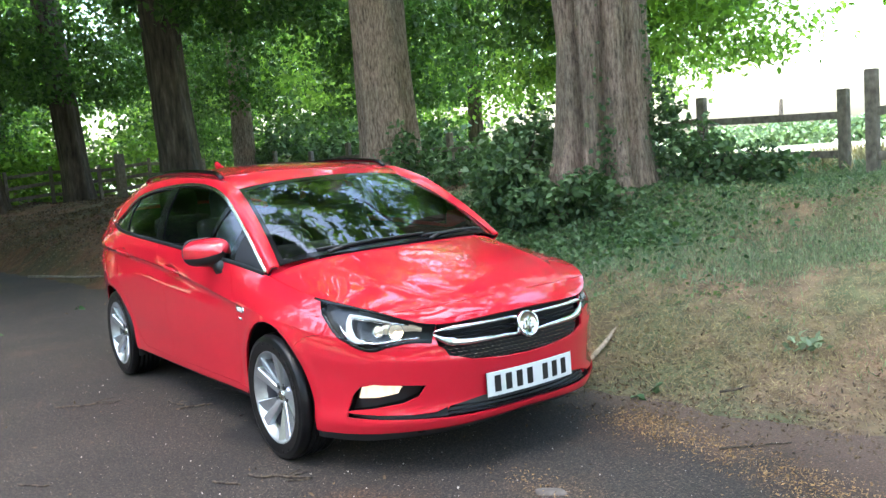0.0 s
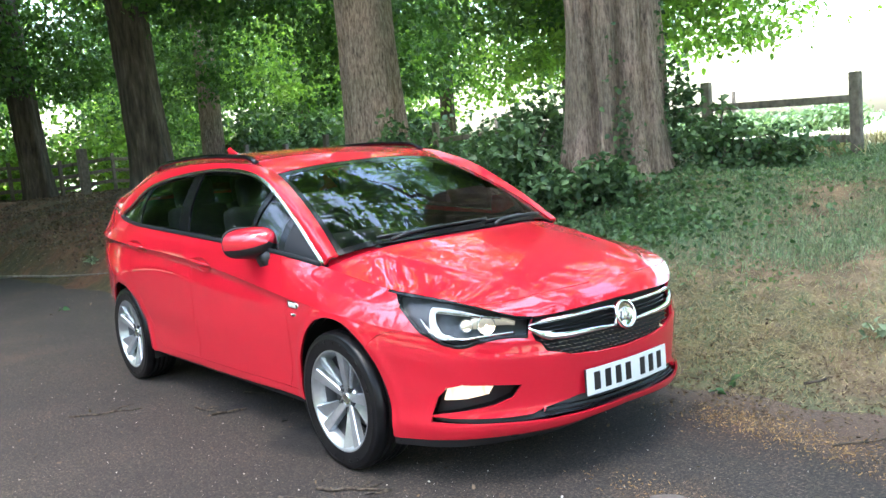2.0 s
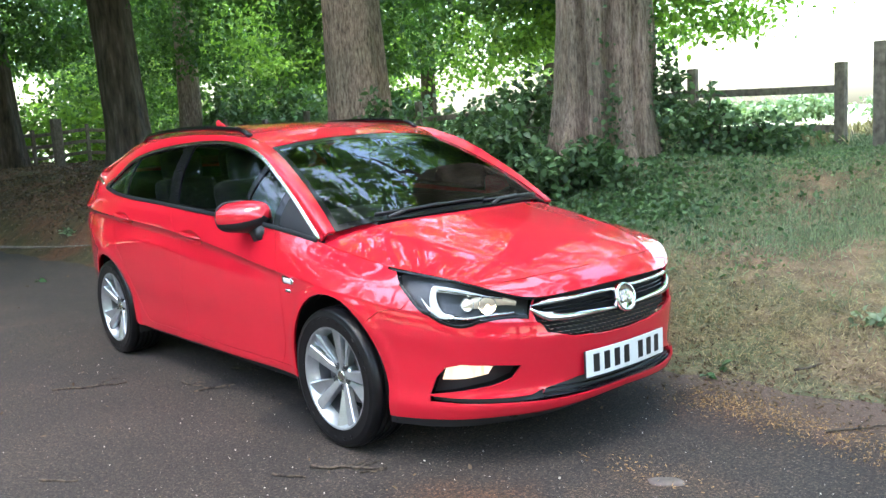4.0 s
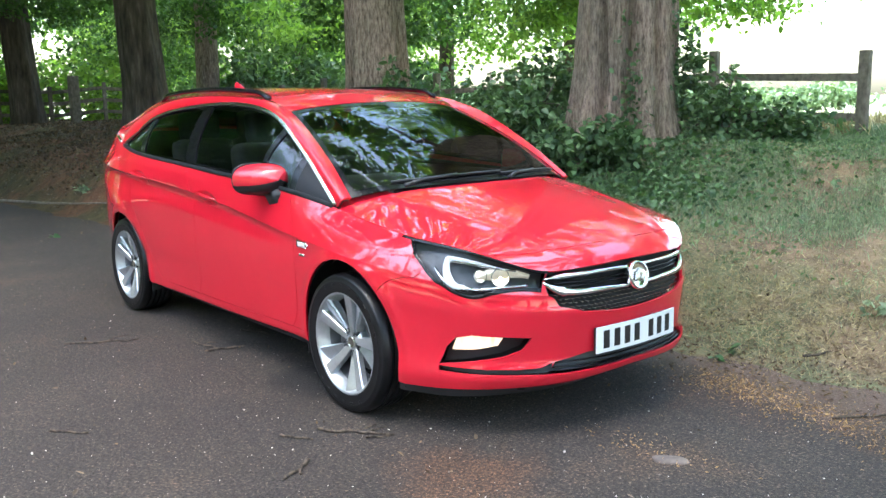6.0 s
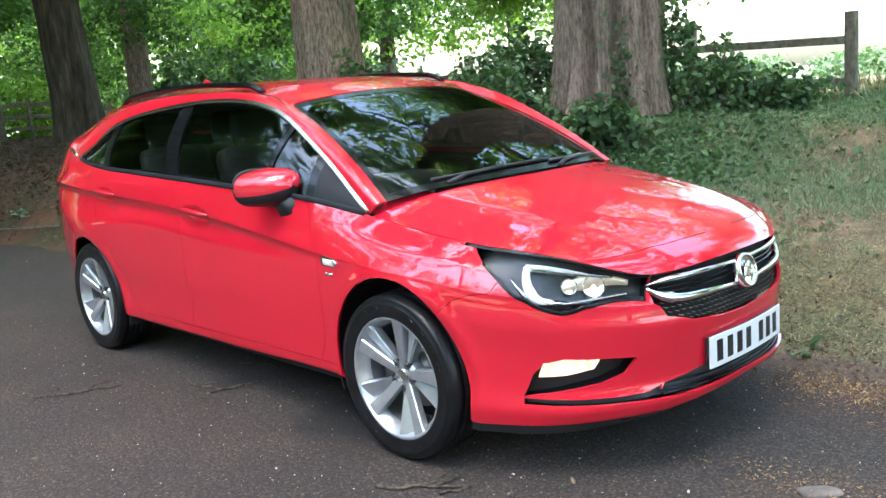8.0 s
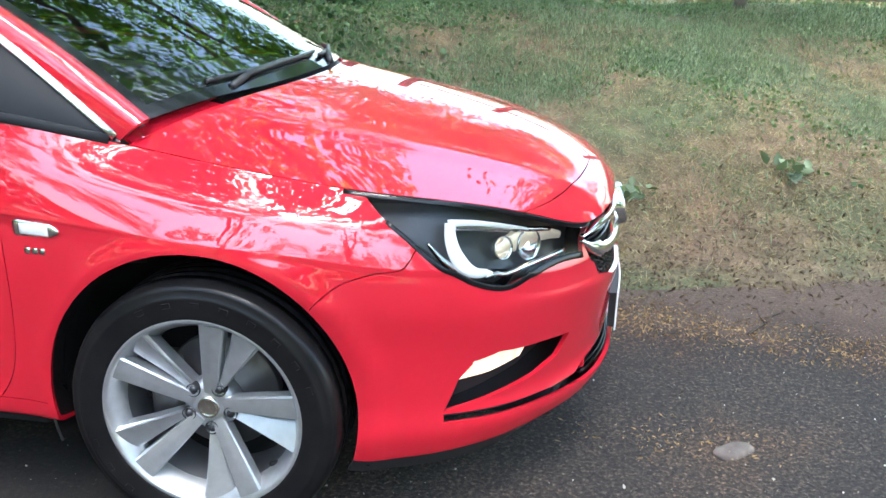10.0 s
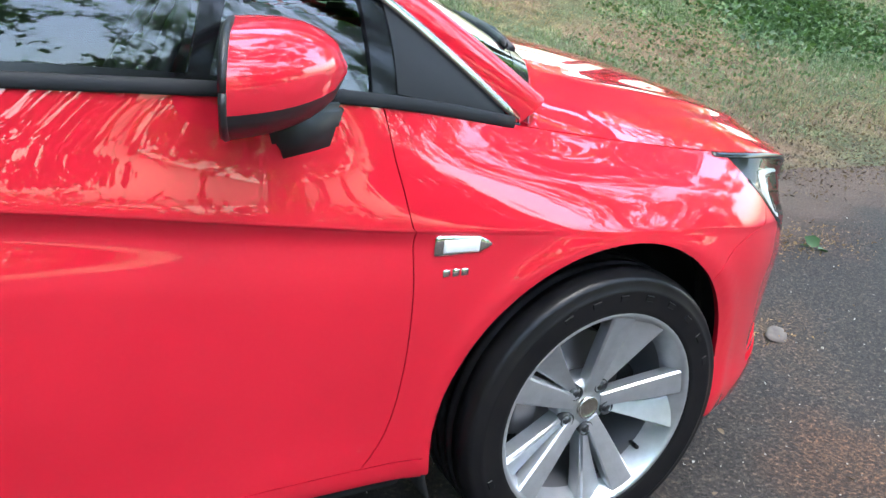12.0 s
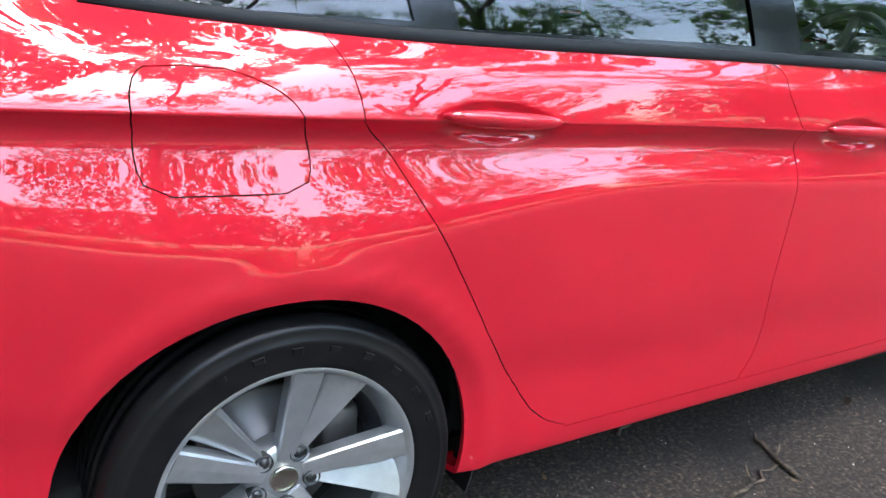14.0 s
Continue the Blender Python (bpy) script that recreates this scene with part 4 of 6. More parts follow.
def wheel(x, s):
    rim = lathe([(0.2405, 0.094), (0.2405, 0.101), (0.238, 0.1055), (0.230, 0.1055), (0.225, 0.100), (0.220, 0.088), (0.208, 0.070), (0.203, 0.050)], 72)
    barrel = lathe([(0.203, 0.050), (0.199, 0.02), (0.196, -0.02), (0.200, -0.10)], 72)
    hub = lathe([(0.0005, 0.058), (0.030, 0.058), (0.050, 0.055), (0.062, 0.046), (0.066, 0.020), (0.06, 0.0)], 40)
    spokes = []
    for k in range(5):
        a = 9 + 72 * k
        spokes.append(blade(a + 2, a + 1, 0.033, 0.060, 0.060, 0.097, ridge=0.001))
        spokes.append(blade(a - 21, a - 20, 0.014, 0.076, 0.052, 0.097, ridge=0.003, thick=0.040, peak=-0.80, drop=0.003, fall=0.020, grow=1.3))
    v, f = outward(rim, x, s, k=0.985)
    w = obj("wheel", v, f, ALLOY, car, "silver five-twin-spoke alloy wheel with black tyre")
    v, f = outward(barrel, x, s, k=0.985)
    obj("barrel", v, f, ALLOY_DARK, w)
    v, f = outward(hub, x, s)
    obj("hub", v, f, ALLOY, w)
    for data in spokes:
        v, f = outward(data, x, s, k=0.985)
        obj("spoke", v, f, ALLOY, w, shade=False)
    profile = [(0.222, 0.096), (0.231, 0.104), (0.236, 0.1085), (0.243, 0.1075), (0.262, 0.1125), (0.278, 0.1115), (0.281, 0.1125), (0.285, 0.1105), (0.298, 0.105), (0.303, 0.105), (0.309, 0.096), (0.3135, 0.084)]
    tread = [(0.3155, 0.078)]
    for g in (0.048, 0.016, -0.016, -0.048):
        tread += [(0.3165, g + 0.006), (0.308, g + 0.004), (0.308, g - 0.004), (0.3165, g - 0.006)]
    profile = profile + tread + [(0.3155, -0.078), (0.3135, -0.084)] + [(r, -d) for r, d in profile[::-1][1:]]
    v, f = outward(lathe(profile, 90), x, s)
    obj("tyre", v, f, RUBBER, w, "black road tyre")
    marks = []
    for k in range(26):
        if k % 13 > 7:
            continue
        a = math.radians(k * 360 / 26 + 20)
        c, t = np.array((math.cos(a), 0, math.sin(a))), np.array((-math.sin(a), 0, math.cos(a)))
        p = c * 0.269 + (0, 0.1118, 0)
        marks.append(([p - t * 0.010 - c * 0.006, p + t * 0.010 - c * 0.006, p + t * 0.010 + c * 0.006, p - t * 0.010 + c * 0.006,
                       p - t * 0.009 - c * 0.005 + (0, 0.0022, 0), p + t * 0.009 - c * 0.005 + (0, 0.0022, 0), p + t * 0.009 + c * 0.005 + (0, 0.0022, 0), p - t * 0.009 + c * 0.005 + (0, 0.0022, 0)],
                      [(4, 5, 6, 7), (0, 1, 5, 4), (1, 2, 6, 5), (2, 3, 7, 6), (3, 0, 4, 7)]))
    v, f = outward(joined(*marks), x, s)
    tagged(obj("sidewall_relief", v, f, RUBBER, w, shade=False), kind="stuff")
    v, f = outward(lathe([(0.026, 0.052), (0.026, 0.064), (0.0235, 0.0665), (0.020, 0.064), (0.018, 0.063), (0.0005, 0.065)], 32), x, s)
    obj("hub_cap", v, f, SATIN, w, "round centre cap")
    for k in range(5):
        a = radians(-12 + 72 * k)
        v, f = lathe([(0.0165, 0.045), (0.0165, 0.0630), (0.0150, 0.0640), (0.0140, 0.0540), (0.0100, 0.0550), (0.0092, 0.0625), (0.0005, 0.0635)], 18)
        v = [(p[0] + 0.0525 * math.cos(a), p[1], p[2] + 0.0525 * math.sin(a)) for p in v]
        v, f = outward((v, f), x, s)
        obj("wheel_nut", v, f, NUT, w)
    a = radians(-40)
    v, f = tube([(0.203 * math.cos(a), 0.045, 0.203 * math.sin(a)), (0.192 * math.cos(a), 0.075, 0.192 * math.sin(a))], [0.006, 0.005], 8)
    v, f = outward((v, f), x, s)
    obj("valve", v, f, RUBBER, w)
    v, f = outward(lathe([(0.142, -0.045), (0.142, -0.022), (0.138, -0.02), (0.085, -0.02), (0.08, 0.004), (0.0005, 0.006)], 48), x, s)
    obj("brake_disc", v, f, DISC, w, "grey brake disc")
    v, f = outward(lathe([(0.206, -0.06), (0.15, -0.065), (0.0005, -0.07)], 32), x, s)
    obj("backing_plate", v, f, DARK, w)
    bm = bmesh.new()
    box(bm, (x - 0.125 if x > -1 else x + 0.125, s * 0.755, 0.33), (0.07, 0.075, 0.15), 0.012)
    part("caliper", bm, DISC, w)


def arch_liner(x, s):
    arcs = np.linspace(-0.33, math.pi + 0.33, 40)
    verts, faces = [], []
    for a in arcs:
        for y, r in ((0.860, 0.382), (0.855, 0.390), (0.70, 0.39), (0.56, 0.385), (0.55, 0.10)):
            px = x + r * math.cos(a)
            wide = float(np.interp(-px, -plan[5:17, 0], plan[5:17, 1])) - 0.028
            verts.append((px, s * min(y, wide), 0.318 + r * math.sin(a)))
    for i in range(len(arcs) - 1):
        for j in range(4):
            faces.append((i * 5 + j, (i + 1) * 5 + j, (i + 1) * 5 + j + 1, i * 5 + j + 1))
    obj("arch_liner", verts, faces, DARK, car, "black wheel arch liner")


for s in (-1, 1):
    for x in (0.0, -2.662):
        wheel(x, s)
        arch_liner(x, s)

bm = bmesh.new()
box(bm, (-1.40, 0, 0.235), (4.35, 1.08, 0.05), 0.02)
box(bm, (-1.33, 0, 0.235), (1.85, 1.62, 0.05), 0.02)
part("underbody", bm, DARK, car)


# ---- mirrors, handles, rails, wipers ----
def door_mirror(s):
    c = np.array((-0.698, 0.907, 1.011))
    verts, upper, lower = [], [], []
    steps, n = 9, 36
    for i in range(steps + 1):
        t = i / steps
        k = (1 - t**2.6) ** 0.55 if t < 1 else 0.02
        for j in range(n):
            a = 2 * math.pi * j / n
            ca, sa_ = math.cos(a), math.sin(a)
            yy = math.copysign(abs(ca) ** 0.72, ca)
            zz = math.copysign(abs(sa_) ** 0.78, sa_)
            hy, hz = 0.1085, (0.0743 if sa_ > 0 else 0.083) * (1 - 0.16 * yy)
            verts.append(c + (-0.0646 + 0.160 * t, yy * hy * k - 0.1006 * t, zz * hz * k + 0.010 * t * (1 - yy) * 0.5))
    for i in range(steps):
        for j in range(n):
            a, b = i * n + j, i * n + (j + 1) % n
            q = (a, b, b + n, a + n)
            (lower if math.sin(2 * math.pi * (j + 0.5) / n) < -0.28 else upper).append(q)
    swing = np.array(Matrix.Rotation(radians(20), 3, "Z"))
    v = np.array(verts)
    m = (lambda d: flipped((c + (np.array([tuple(q) for q in d[0]]) - c) @ swing.T, d[1]), s))
    p, f = m((v, upper))
    house = obj("door_mirror", p, f, PAINT, car, "door mirror with red cap and black foot")
    p, f = m((v * (1, 1, 1), lower))
    obj("lower_shell", p, f, PLASTIC, house, "black lower shell")
    g = [c + (-0.060, math.copysign(abs(math.cos(a)) ** 0.72, math.cos(a)) * 0.099, math.copysign(abs(math.sin(a)) ** 0.78, math.sin(a)) * 0.066) for a in np.linspace(0, 2 * math.pi, n, False)]
    g = [q + (0.10 * (q[2] - c[2]), 0, 0) for q in g]
    p, f = m((np.array(g), [tuple(range(n))]))
    obj("mirror_glass", p, f, MIRROR, house, "", shade=False)
    ring = [c + (-0.0646, math.copysign(abs(math.cos(a)) ** 0.72, math.cos(a)) * 0.104, math.copysign(abs(math.sin(a)) ** 0.78, math.sin(a)) * 0.074) for a in np.linspace(0, 2 * math.pi, n + 1)]
    p, f = m(tube(ring, 0.006, 6))
    obj("mirror_rim", p, f, PLASTIC, house)
    bm = bmesh.new()
    low = [(-0.676, 0.800, 0.868), (-0.594, 0.792, 0.868), (-0.592, 0.836, 0.868), (-0.676, 0.846, 0.868)]
    top = [(-0.700, 0.800, 0.968), (-0.580, 0.785, 0.970), (-0.574, 0.860, 0.966), (-0.705, 0.880, 0.962)]
    vs = [bm.verts.new((x, y * s, z)) for x, y, z in low + top]
    for q in ((0, 1, 2, 3), (4, 5, 6, 7), (0, 1, 5, 4), (1, 2, 6, 5), (2, 3, 7, 6), (3, 0, 4, 7)):
        bm.faces.new([vs[i] for i in q])
    bmesh.ops.recalc_face_normals(bm, faces=bm.faces)
    bmesh.ops.bevel(bm, geom=bm.edges[:], offset=0.010, segments=3, affect="EDGES")
    part("foot", bm, PLASTIC, house, "black plastic mirror foot")


def handle(hx, hz, s):
    xs = np.linspace(hx - 0.118, hx + 0.122, 17)
    t = (xs - hx) / 0.12
    uv = np.array(on_side([(x, hz + (hx - x) * 0.09) for x in xs]))
    base = BODY(uv[:, 0])
    y = gentle(base, uv[:, 1])[:, 1]
    pts = np.c_[xs, y + 0.004 + 0.008 * (1 - t**2), hz + (hx - xs) * 0.09 + 0.004]
    rad = 0.0155 * np.sqrt(np.clip(1 - np.abs(t) ** 2.6, 0.02, 1)) + 0.001
    v, f = flipped(tube(pts, rad, 14, 0.8), s)
    obj("door_handle", v, f, PAINT, car, "body-coloured door handle over a recess")


for s in (-1, 1):
    door_mirror(s)
    for hx, hz in HANDLES:
        handle(hx, hz, s)
    # roof rail
    ts = np.linspace(0.335, 0.80, 40)
    q = drip(ts)
    bowed = np.clip(np.minimum((ts - 0.335) / 0.03, (0.80 - ts) / 0.03), 0, 1)
    v, f = flipped(tube(q + np.c_[0 * ts, 0 * ts - 0.004, 0.004 + 0.026 * bowed], 0.013, 10, 1.2), s)
    obj("roof_rail", v, f, GLOSS_BLACK, car, "black roof rail")
    # side lamp and small trim bars on the wing
    uv = np.array(on_side([(x, 0.722 - 0.02 * (x + 0.355)) for x in np.linspace(-0.408, -0.300, 14)]))
    p, n = body_at(uv[:, 0], uv[:, 1]), side_sheet.normal(uv[:, 0], uv[:, 1])
    v, f = flipped(ribbon(p, n, list(np.r_[0.036, np.linspace(0.040, 0.032, 10), 0.026, 0.018, 0.006]), 0.006), s)
    lampo = obj("side_lamp", v, f, CHROME, car, "small chrome-rimmed side repeater lamp")
    v, f = flipped(ribbon(p[2:-3] + n[2:-3] * 0.004, n[2:-3], 0.025, 0.004), s)
    obj("repeater_lens", v, f, mat("repeater_lens", (0.80, 0.80, 0.77), 0.10), lampo)
    for x in (-0.388, -0.370, -0.353):
        uv = np.array(on_side([(x, 0.672), (x + 0.013, 0.672)]))
        p, n = body_at(uv[:, 0], uv[:, 1]), side_sheet.normal(uv[:, 0], uv[:, 1])
        v, f = flipped(ribbon(p, n, 0.014, 0.003), s)
        obj("trim_bar", v, f, CHROME, car)

v, f = tube([(-2.49, 0, 1.472), (-2.54, 0, 1.478), (-2.60, 0, 1.492), (-2.65, 0, 1.505), (-2.68, 0, 1.512)], [0.004, 0.012, 0.022, 0.030, 0.014], 10)
obj("antenna_fin", [(p[0], p[1] * 0.6, p[2]) for p in v], f, PAINT, car, "red shark-fin aerial")

for (y0, y1, lift_) in ((-0.52, 0.10, 0), (0.08, 0.60, 0)):
    vs = np.linspace(0, 1, 14)
    ys = y0 + (y1 - y0) * vs
    uu = 0.050 + 0.015 * vs if y0 < 0 else 0.040 + 0.01 * vs
    p = screen_at(uu, np.abs(ys) / 0.70)
    p[:, 1] = ys
    v, f = tube(p + (0.003, 0, 0.010), np.linspace(0.007, 0.005, 14), 6)
    wiper = obj("wiper", v, f, PLASTIC, car, "black windscreen wiper")
    v, f = tube(p + (0.002, 0, 0.006), 0.005, 6)
    obj("wiper_blade", v, f, RUBBER, wiper)
    v, f = tube([tuple(p[1] + (0.03, 0, -0.012)), tuple(p[3] + (0.012, 0, 0.008)), tuple(p[7] + (0.004, 0, 0.014))], [0.011, 0.009, 0.007], 8)
    obj("wiper_arm", v, f, PLASTIC, wiper)

# ---- cabin ----
HEADLINER = mat("headliner", (0.16, 0.155, 0.145), 0.9)
_r = roof.take("rest", -0.035, 0)
skin("headliner", both(_r), HEADLINER, car, "grey roof lining")
for s in (-1, 1):
    skin("pillar_trim", mirrored(cant.take("rest", -0.02, 0), s), CABIN, car)
bm = bmesh.new()
dash = [(-0.04, 0.92), (-0.30, 0.955), (-0.50, 0.945), (-0.60, 0.90), (-0.62, 0.74), (-0.55, 0.55), (-0.04, 0.55)]
left, right = [bm.verts.new((x, -0.66 if x < -0.25 else -0.48, z)) for x, z in dash], [bm.verts.new((x, 0.66 if x < -0.25 else 0.48, z)) for x, z in dash]
for i in range(len(dash)):
    j = (i + 1) % len(dash)
    bm.faces.new((left[i], left[j], right[j], right[i]))
bm.faces.new(left[::-1]), bm.faces.new(right)
bmesh.ops.bevel(bm, geom=[e for e in bm.edges if abs(e.verts[0].co.y - e.verts[1].co.y) > 1], offset=0.03, segments=3, affect="EDGES")
part("dashboard", bm, CABIN, car, "black dashboard")
bm = bmesh.new()
box(bm, (-0.48, -0.37, 0.965), (0.22, 0.40, 0.09), 0.03)
part("binnacle", bm, CABIN, car)
turn = Matrix.Translation((-0.80, -0.37, 0.93)) @ Matrix.Rotation(radians(-62), 4, "Y")
rim = [turn @ Vector((0.182 * math.cos(a), 0.182 * math.sin(a), 0)) for a in np.linspace(0, 2 * math.pi, 41)]
v, f = tube(rim, 0.014, 10)
steer = obj("steering_wheel", v, f, CABIN, car, "black steering wheel on the driver's side")
bm = bmesh.new()
box(bm, (0, 0, 0), (0.12, 0.13, 0.035), 0.015)
box(bm, (0, 0.11, 0), (0.035, 0.14, 0.02), 0.006)
box(bm, (0, -0.11, 0), (0.035, 0.14, 0.02), 0.006)
box(bm, (0.11, 0, 0), (0.14, 0.035, 0.02), 0.006)
bmesh.ops.transform(bm, matrix=turn, verts=bm.verts)
part("steering_boss", bm, CABIN, steer)
bm = bmesh.new()
bmesh.ops.create_uvsphere(bm, u_segments=16, v_segments=8, radius=1)
for q in bm.verts:
    q.co = Vector((q.co.x * 0.02 - 0.66, q.co.y * 0.13, q.co.z * 0.04 + 1.26))
part("rear_view_mirror", bm, CABIN, car)


def seat(x, y, w):
    bm = bmesh.new()
    box(bm, (x + 0.02, y, 0.52), (0.52, w, 0.18), 0.06)
    st = part("seat", bm, CLOTH, car, "dark cloth seat")
    bm = bmesh.new()
    box(bm, (x - 0.30, y, 0.84), (0.15, w, 0.64), 0.06, Matrix.Rotation(radians(-14), 3, "Y"))
    part("backrest", bm, CLOTH, st)
    bm = bmesh.new()
    box(bm, (x - 0.40, y, 1.235), (0.11, 0.27, 0.19), 0.045, Matrix.Rotation(radians(-8), 3, "Y"))
    for d in (-0.06, 0.06):
        box(bm, (x - 0.39, y + d, 1.13), (0.012, 0.012, 0.10))
    part("headrest", bm, CLOTH, st)


for y in (-0.37, 0.37):
    seat(-1.15, y, 0.50)
for y in (-0.42, 0.0, 0.42):
    seat(-2.0, y, 0.41)
bm = bmesh.new()
box(bm, (-1.5, 0, 0.30), (3.6, 1.5, 0.06), 0.02)
part("cabin_floor", bm, DARK, car)
for s in (-1, 1):
    bm = bmesh.new()
    box(bm, (-1.45, s * 0.755, 0.76), (1.75, 0.05, 0.40), 0.02)
    part("door_lining", bm, CABIN, car)


# ---- ground, lane and bank ----
def lane_edge(x):
    return np.interp(x, [-60, -30, -20, -13, -8, -3, 0, 1, 2.5, 4, 12, 60], [-9, -2.6, -1.0, 0.0, 0.5, 0.85, 0.98, 1.12, 1.5, 1.45, 1.4, 1.0])


def lift(x, y):
    """Height of the ground: a flat lane, a bank beyond its edge, a field behind."""
    x, y = np.asarray(x, float), np.asarray(y, float)
    d = y - lane_edge(x)
    z = np.interp(d, [-2, -0.05, 0.25, 0.7, 1.2, 2.5, 3.4, 5.0, 6.5, 12, 40, 200], [-0.012, -0.012, 0.02, 0.17, 0.31, 0.60, 0.86, 0.96, 0.93, 0.80, 0.2, -2.0])
    steep = np.clip((-4 - x) / 4, 0, 1)
    z += steep * np.interp(d, [0, 0.5, 1.5, 4], [0, 0.28, 0.30, 0.0])
    z += np.clip(d, 0, 1) * 0.035 * (np.sin(x * 2.1 + y * 1.3) + np.sin(x * 0.9 - y * 2.3 + 1.0)) * (d < 30)
    z += np.where(y < -6.5, np.interp(-y, [6.5, 9, 30], [0, 0.2, 0.6]), 0)
    return z


def axis(lo, hi, fine, grow):
    """Coordinates close together near 0..: from -lo to hi with steps that grow outwards."""
    out, s = [0.0], fine
    while out[-1] < hi:
        out.append(out[-1] + s)
        s = s if out[-1] < 6 else s * grow
    back, s = [0.0], fine
    while back[-1] > lo:
        back.append(back[-1] - s)
        s = s if back[-1] > -6 else s * grow
    return np.array(back[:0:-1] + out)


SOIL = mat("bank_soil", (0.10, 0.08, 0.05), 0.95)
_a, _b, _c = tex(SOIL, 0.8, 5), tex(SOIL, 7, 8), tex(SOIL, 60, 4)
_k = ramp(SOIL, _a.outputs["Fac"], [(0.36, (0.235, 0.160, 0.118)), (0.47, (0.205, 0.165, 0.110)), (0.53, (0.145, 0.155, 0.088)), (0.66, (0.110, 0.150, 0.078))])
_s = ramp(SOIL, _b.outputs["Fac"], [(0.35, (0.55, 0.50, 0.42)), (0.7, (1.25, 1.15, 1.0))])
SOIL_COLOUR = mix(SOIL, 1.0, _k.outputs["Color"], _s.outputs["Color"], "MULTIPLY")
colour(SOIL, SOIL_COLOUR)
bump(SOIL, _c.outputs["Fac"], 0.9, 0.03)
xs, ys = axis(-900, 900, 0.12, 1.09), axis(-900, 900, 0.12, 1.09)
gx, gy = np.meshgrid(xs, ys, indexing="ij")
gz = lift(gx, gy)
nx, ny = len(xs), len(ys)
idx = np.arange(nx * ny).reshape(nx, ny)
quads = np.stack([idx[:-1, :-1], idx[1:, :-1], idx[1:, 1:], idx[:-1, 1:]], -1).reshape(-1, 4)
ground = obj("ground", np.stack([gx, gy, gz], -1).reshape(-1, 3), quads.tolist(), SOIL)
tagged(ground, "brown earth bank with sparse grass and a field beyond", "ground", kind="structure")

TARMAC = mat("lane_tarmac", (0.06, 0.055, 0.05), 0.85)
_a, _b, _c = tex(TARMAC, 1.1, 6), tex(TARMAC, 85, 6, rough=0.8), tex(TARMAC, 9, 6)
_k = ramp(TARMAC, _b.outputs["Fac"], [(0.38, (0.016, 0.013, 0.011)), (0.50, (0.075, 0.063, 0.053)), (0.58, (0.15, 0.128, 0.110)), (0.66, (0.42, 0.38, 0.34))])
_d = ramp(TARMAC, _a.outputs["Fac"], [(0.40, (0.35, 0.315, 0.29)), (0.58, (0.47, 0.42, 0.38)), (0.70, (0.78, 0.61, 0.47))])
bump(TARMAC, _b.outputs["Fac"], 0.9, 0.008)


def stain_or_shade(m, x, y, r, soft, base, tint):
    """A patch with a ragged edge round (x, y) that tints the colour base."""
    t = m.node_tree
    g, d, n = t.nodes.new("ShaderNodeNewGeometry"), t.nodes.new("ShaderNodeVectorMath"), tex(m, 5, 6)
    d.operation = "DISTANCE"
    d.inputs[1].default_value = (x, y, 0)
    t.links.new(g.outputs["Position"], d.inputs[0])
    a, k = t.nodes.new("ShaderNodeMath"), t.nodes.new("ShaderNodeMapRange")
    a.operation = "MULTIPLY_ADD"
    t.links.new(n.outputs["Fac"], a.inputs[0])
    a.inputs[1].default_value = soft * 2.2
    t.links.new(d.outputs["Value"], a.inputs[2])
    for slot, value in (("From Min", r + soft), ("From Max", r + soft * 2), ("To Min", 1.0), ("To Max", 0.0)):
        k.inputs[slot].default_value = value
    t.links.new(a.outputs["Value"], k.inputs["Value"])
    return mix(m, k.outputs["Result"], base, mix(m, 1.0, base, tint, "MULTIPLY"))


# bare brown earth below the trees behind the car, darkened for their shade too
_x = stain_or_shade(SOIL, -13, 2.5, 7.0, 1.5, SOIL_COLOUR, (0.62, 0.42, 0.30))
# grass covers the open fields on both sides
_p, _q, _r = SOIL.node_tree.nodes.new("ShaderNodeNewGeometry"), SOIL.node_tree.nodes.new("ShaderNodeSeparateXYZ"), SOIL.node_tree.nodes.new("ShaderNodeMapRange")
SOIL.node_tree.links.new(_p.outputs["Position"], _q.inputs["Vector"])
_w = SOIL.node_tree.nodes.new("ShaderNodeMath")
_w.operation = "ABSOLUTE"
SOIL.node_tree.links.new(_q.outputs["Y"], _w.inputs[0])
SOIL.node_tree.links.new(_w.outputs["Value"], _r.inputs["Value"])
_r.inputs["From Min"].default_value, _r.inputs["From Max"].default_value = 5.6, 7.2
_f = ramp(SOIL, _b.outputs["Fac"], [(0.3, (0.23, 0.26, 0.13)), (0.7, (0.36, 0.38, 0.22))])
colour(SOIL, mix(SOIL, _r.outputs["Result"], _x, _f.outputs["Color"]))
# earth washed over the edge of the tarmac
_p, _q, _r = TARMAC.node_tree.nodes.new("ShaderNodeNewGeometry"), TARMAC.node_tree.nodes.new("ShaderNodeSeparateXYZ"), TARMAC.node_tree.nodes.new("ShaderNodeMapRange")
_w, _u = TARMAC.node_tree.nodes.new("ShaderNodeMath"), tex(TARMAC, 2.2, 7, (0.7, 1, 1), 0.65)
_w.operation = "MULTIPLY_ADD"
TARMAC.node_tree.links.new(_p.outputs["Position"], _q.inputs["Vector"])
TARMAC.node_tree.links.new(_u.outputs["Fac"], _w.inputs[0])
_w.inputs[1].default_value = 1.5
TARMAC.node_tree.links.new(_q.outputs["Y"], _w.inputs[2])
TARMAC.node_tree.links.new(_w.outputs["Value"], _r.inputs["Value"])
_r.inputs["From Min"].default_value, _r.inputs["From Max"].default_value = 1.25, 1.75
EARTH_EDGE = _r.outputs["Result"]
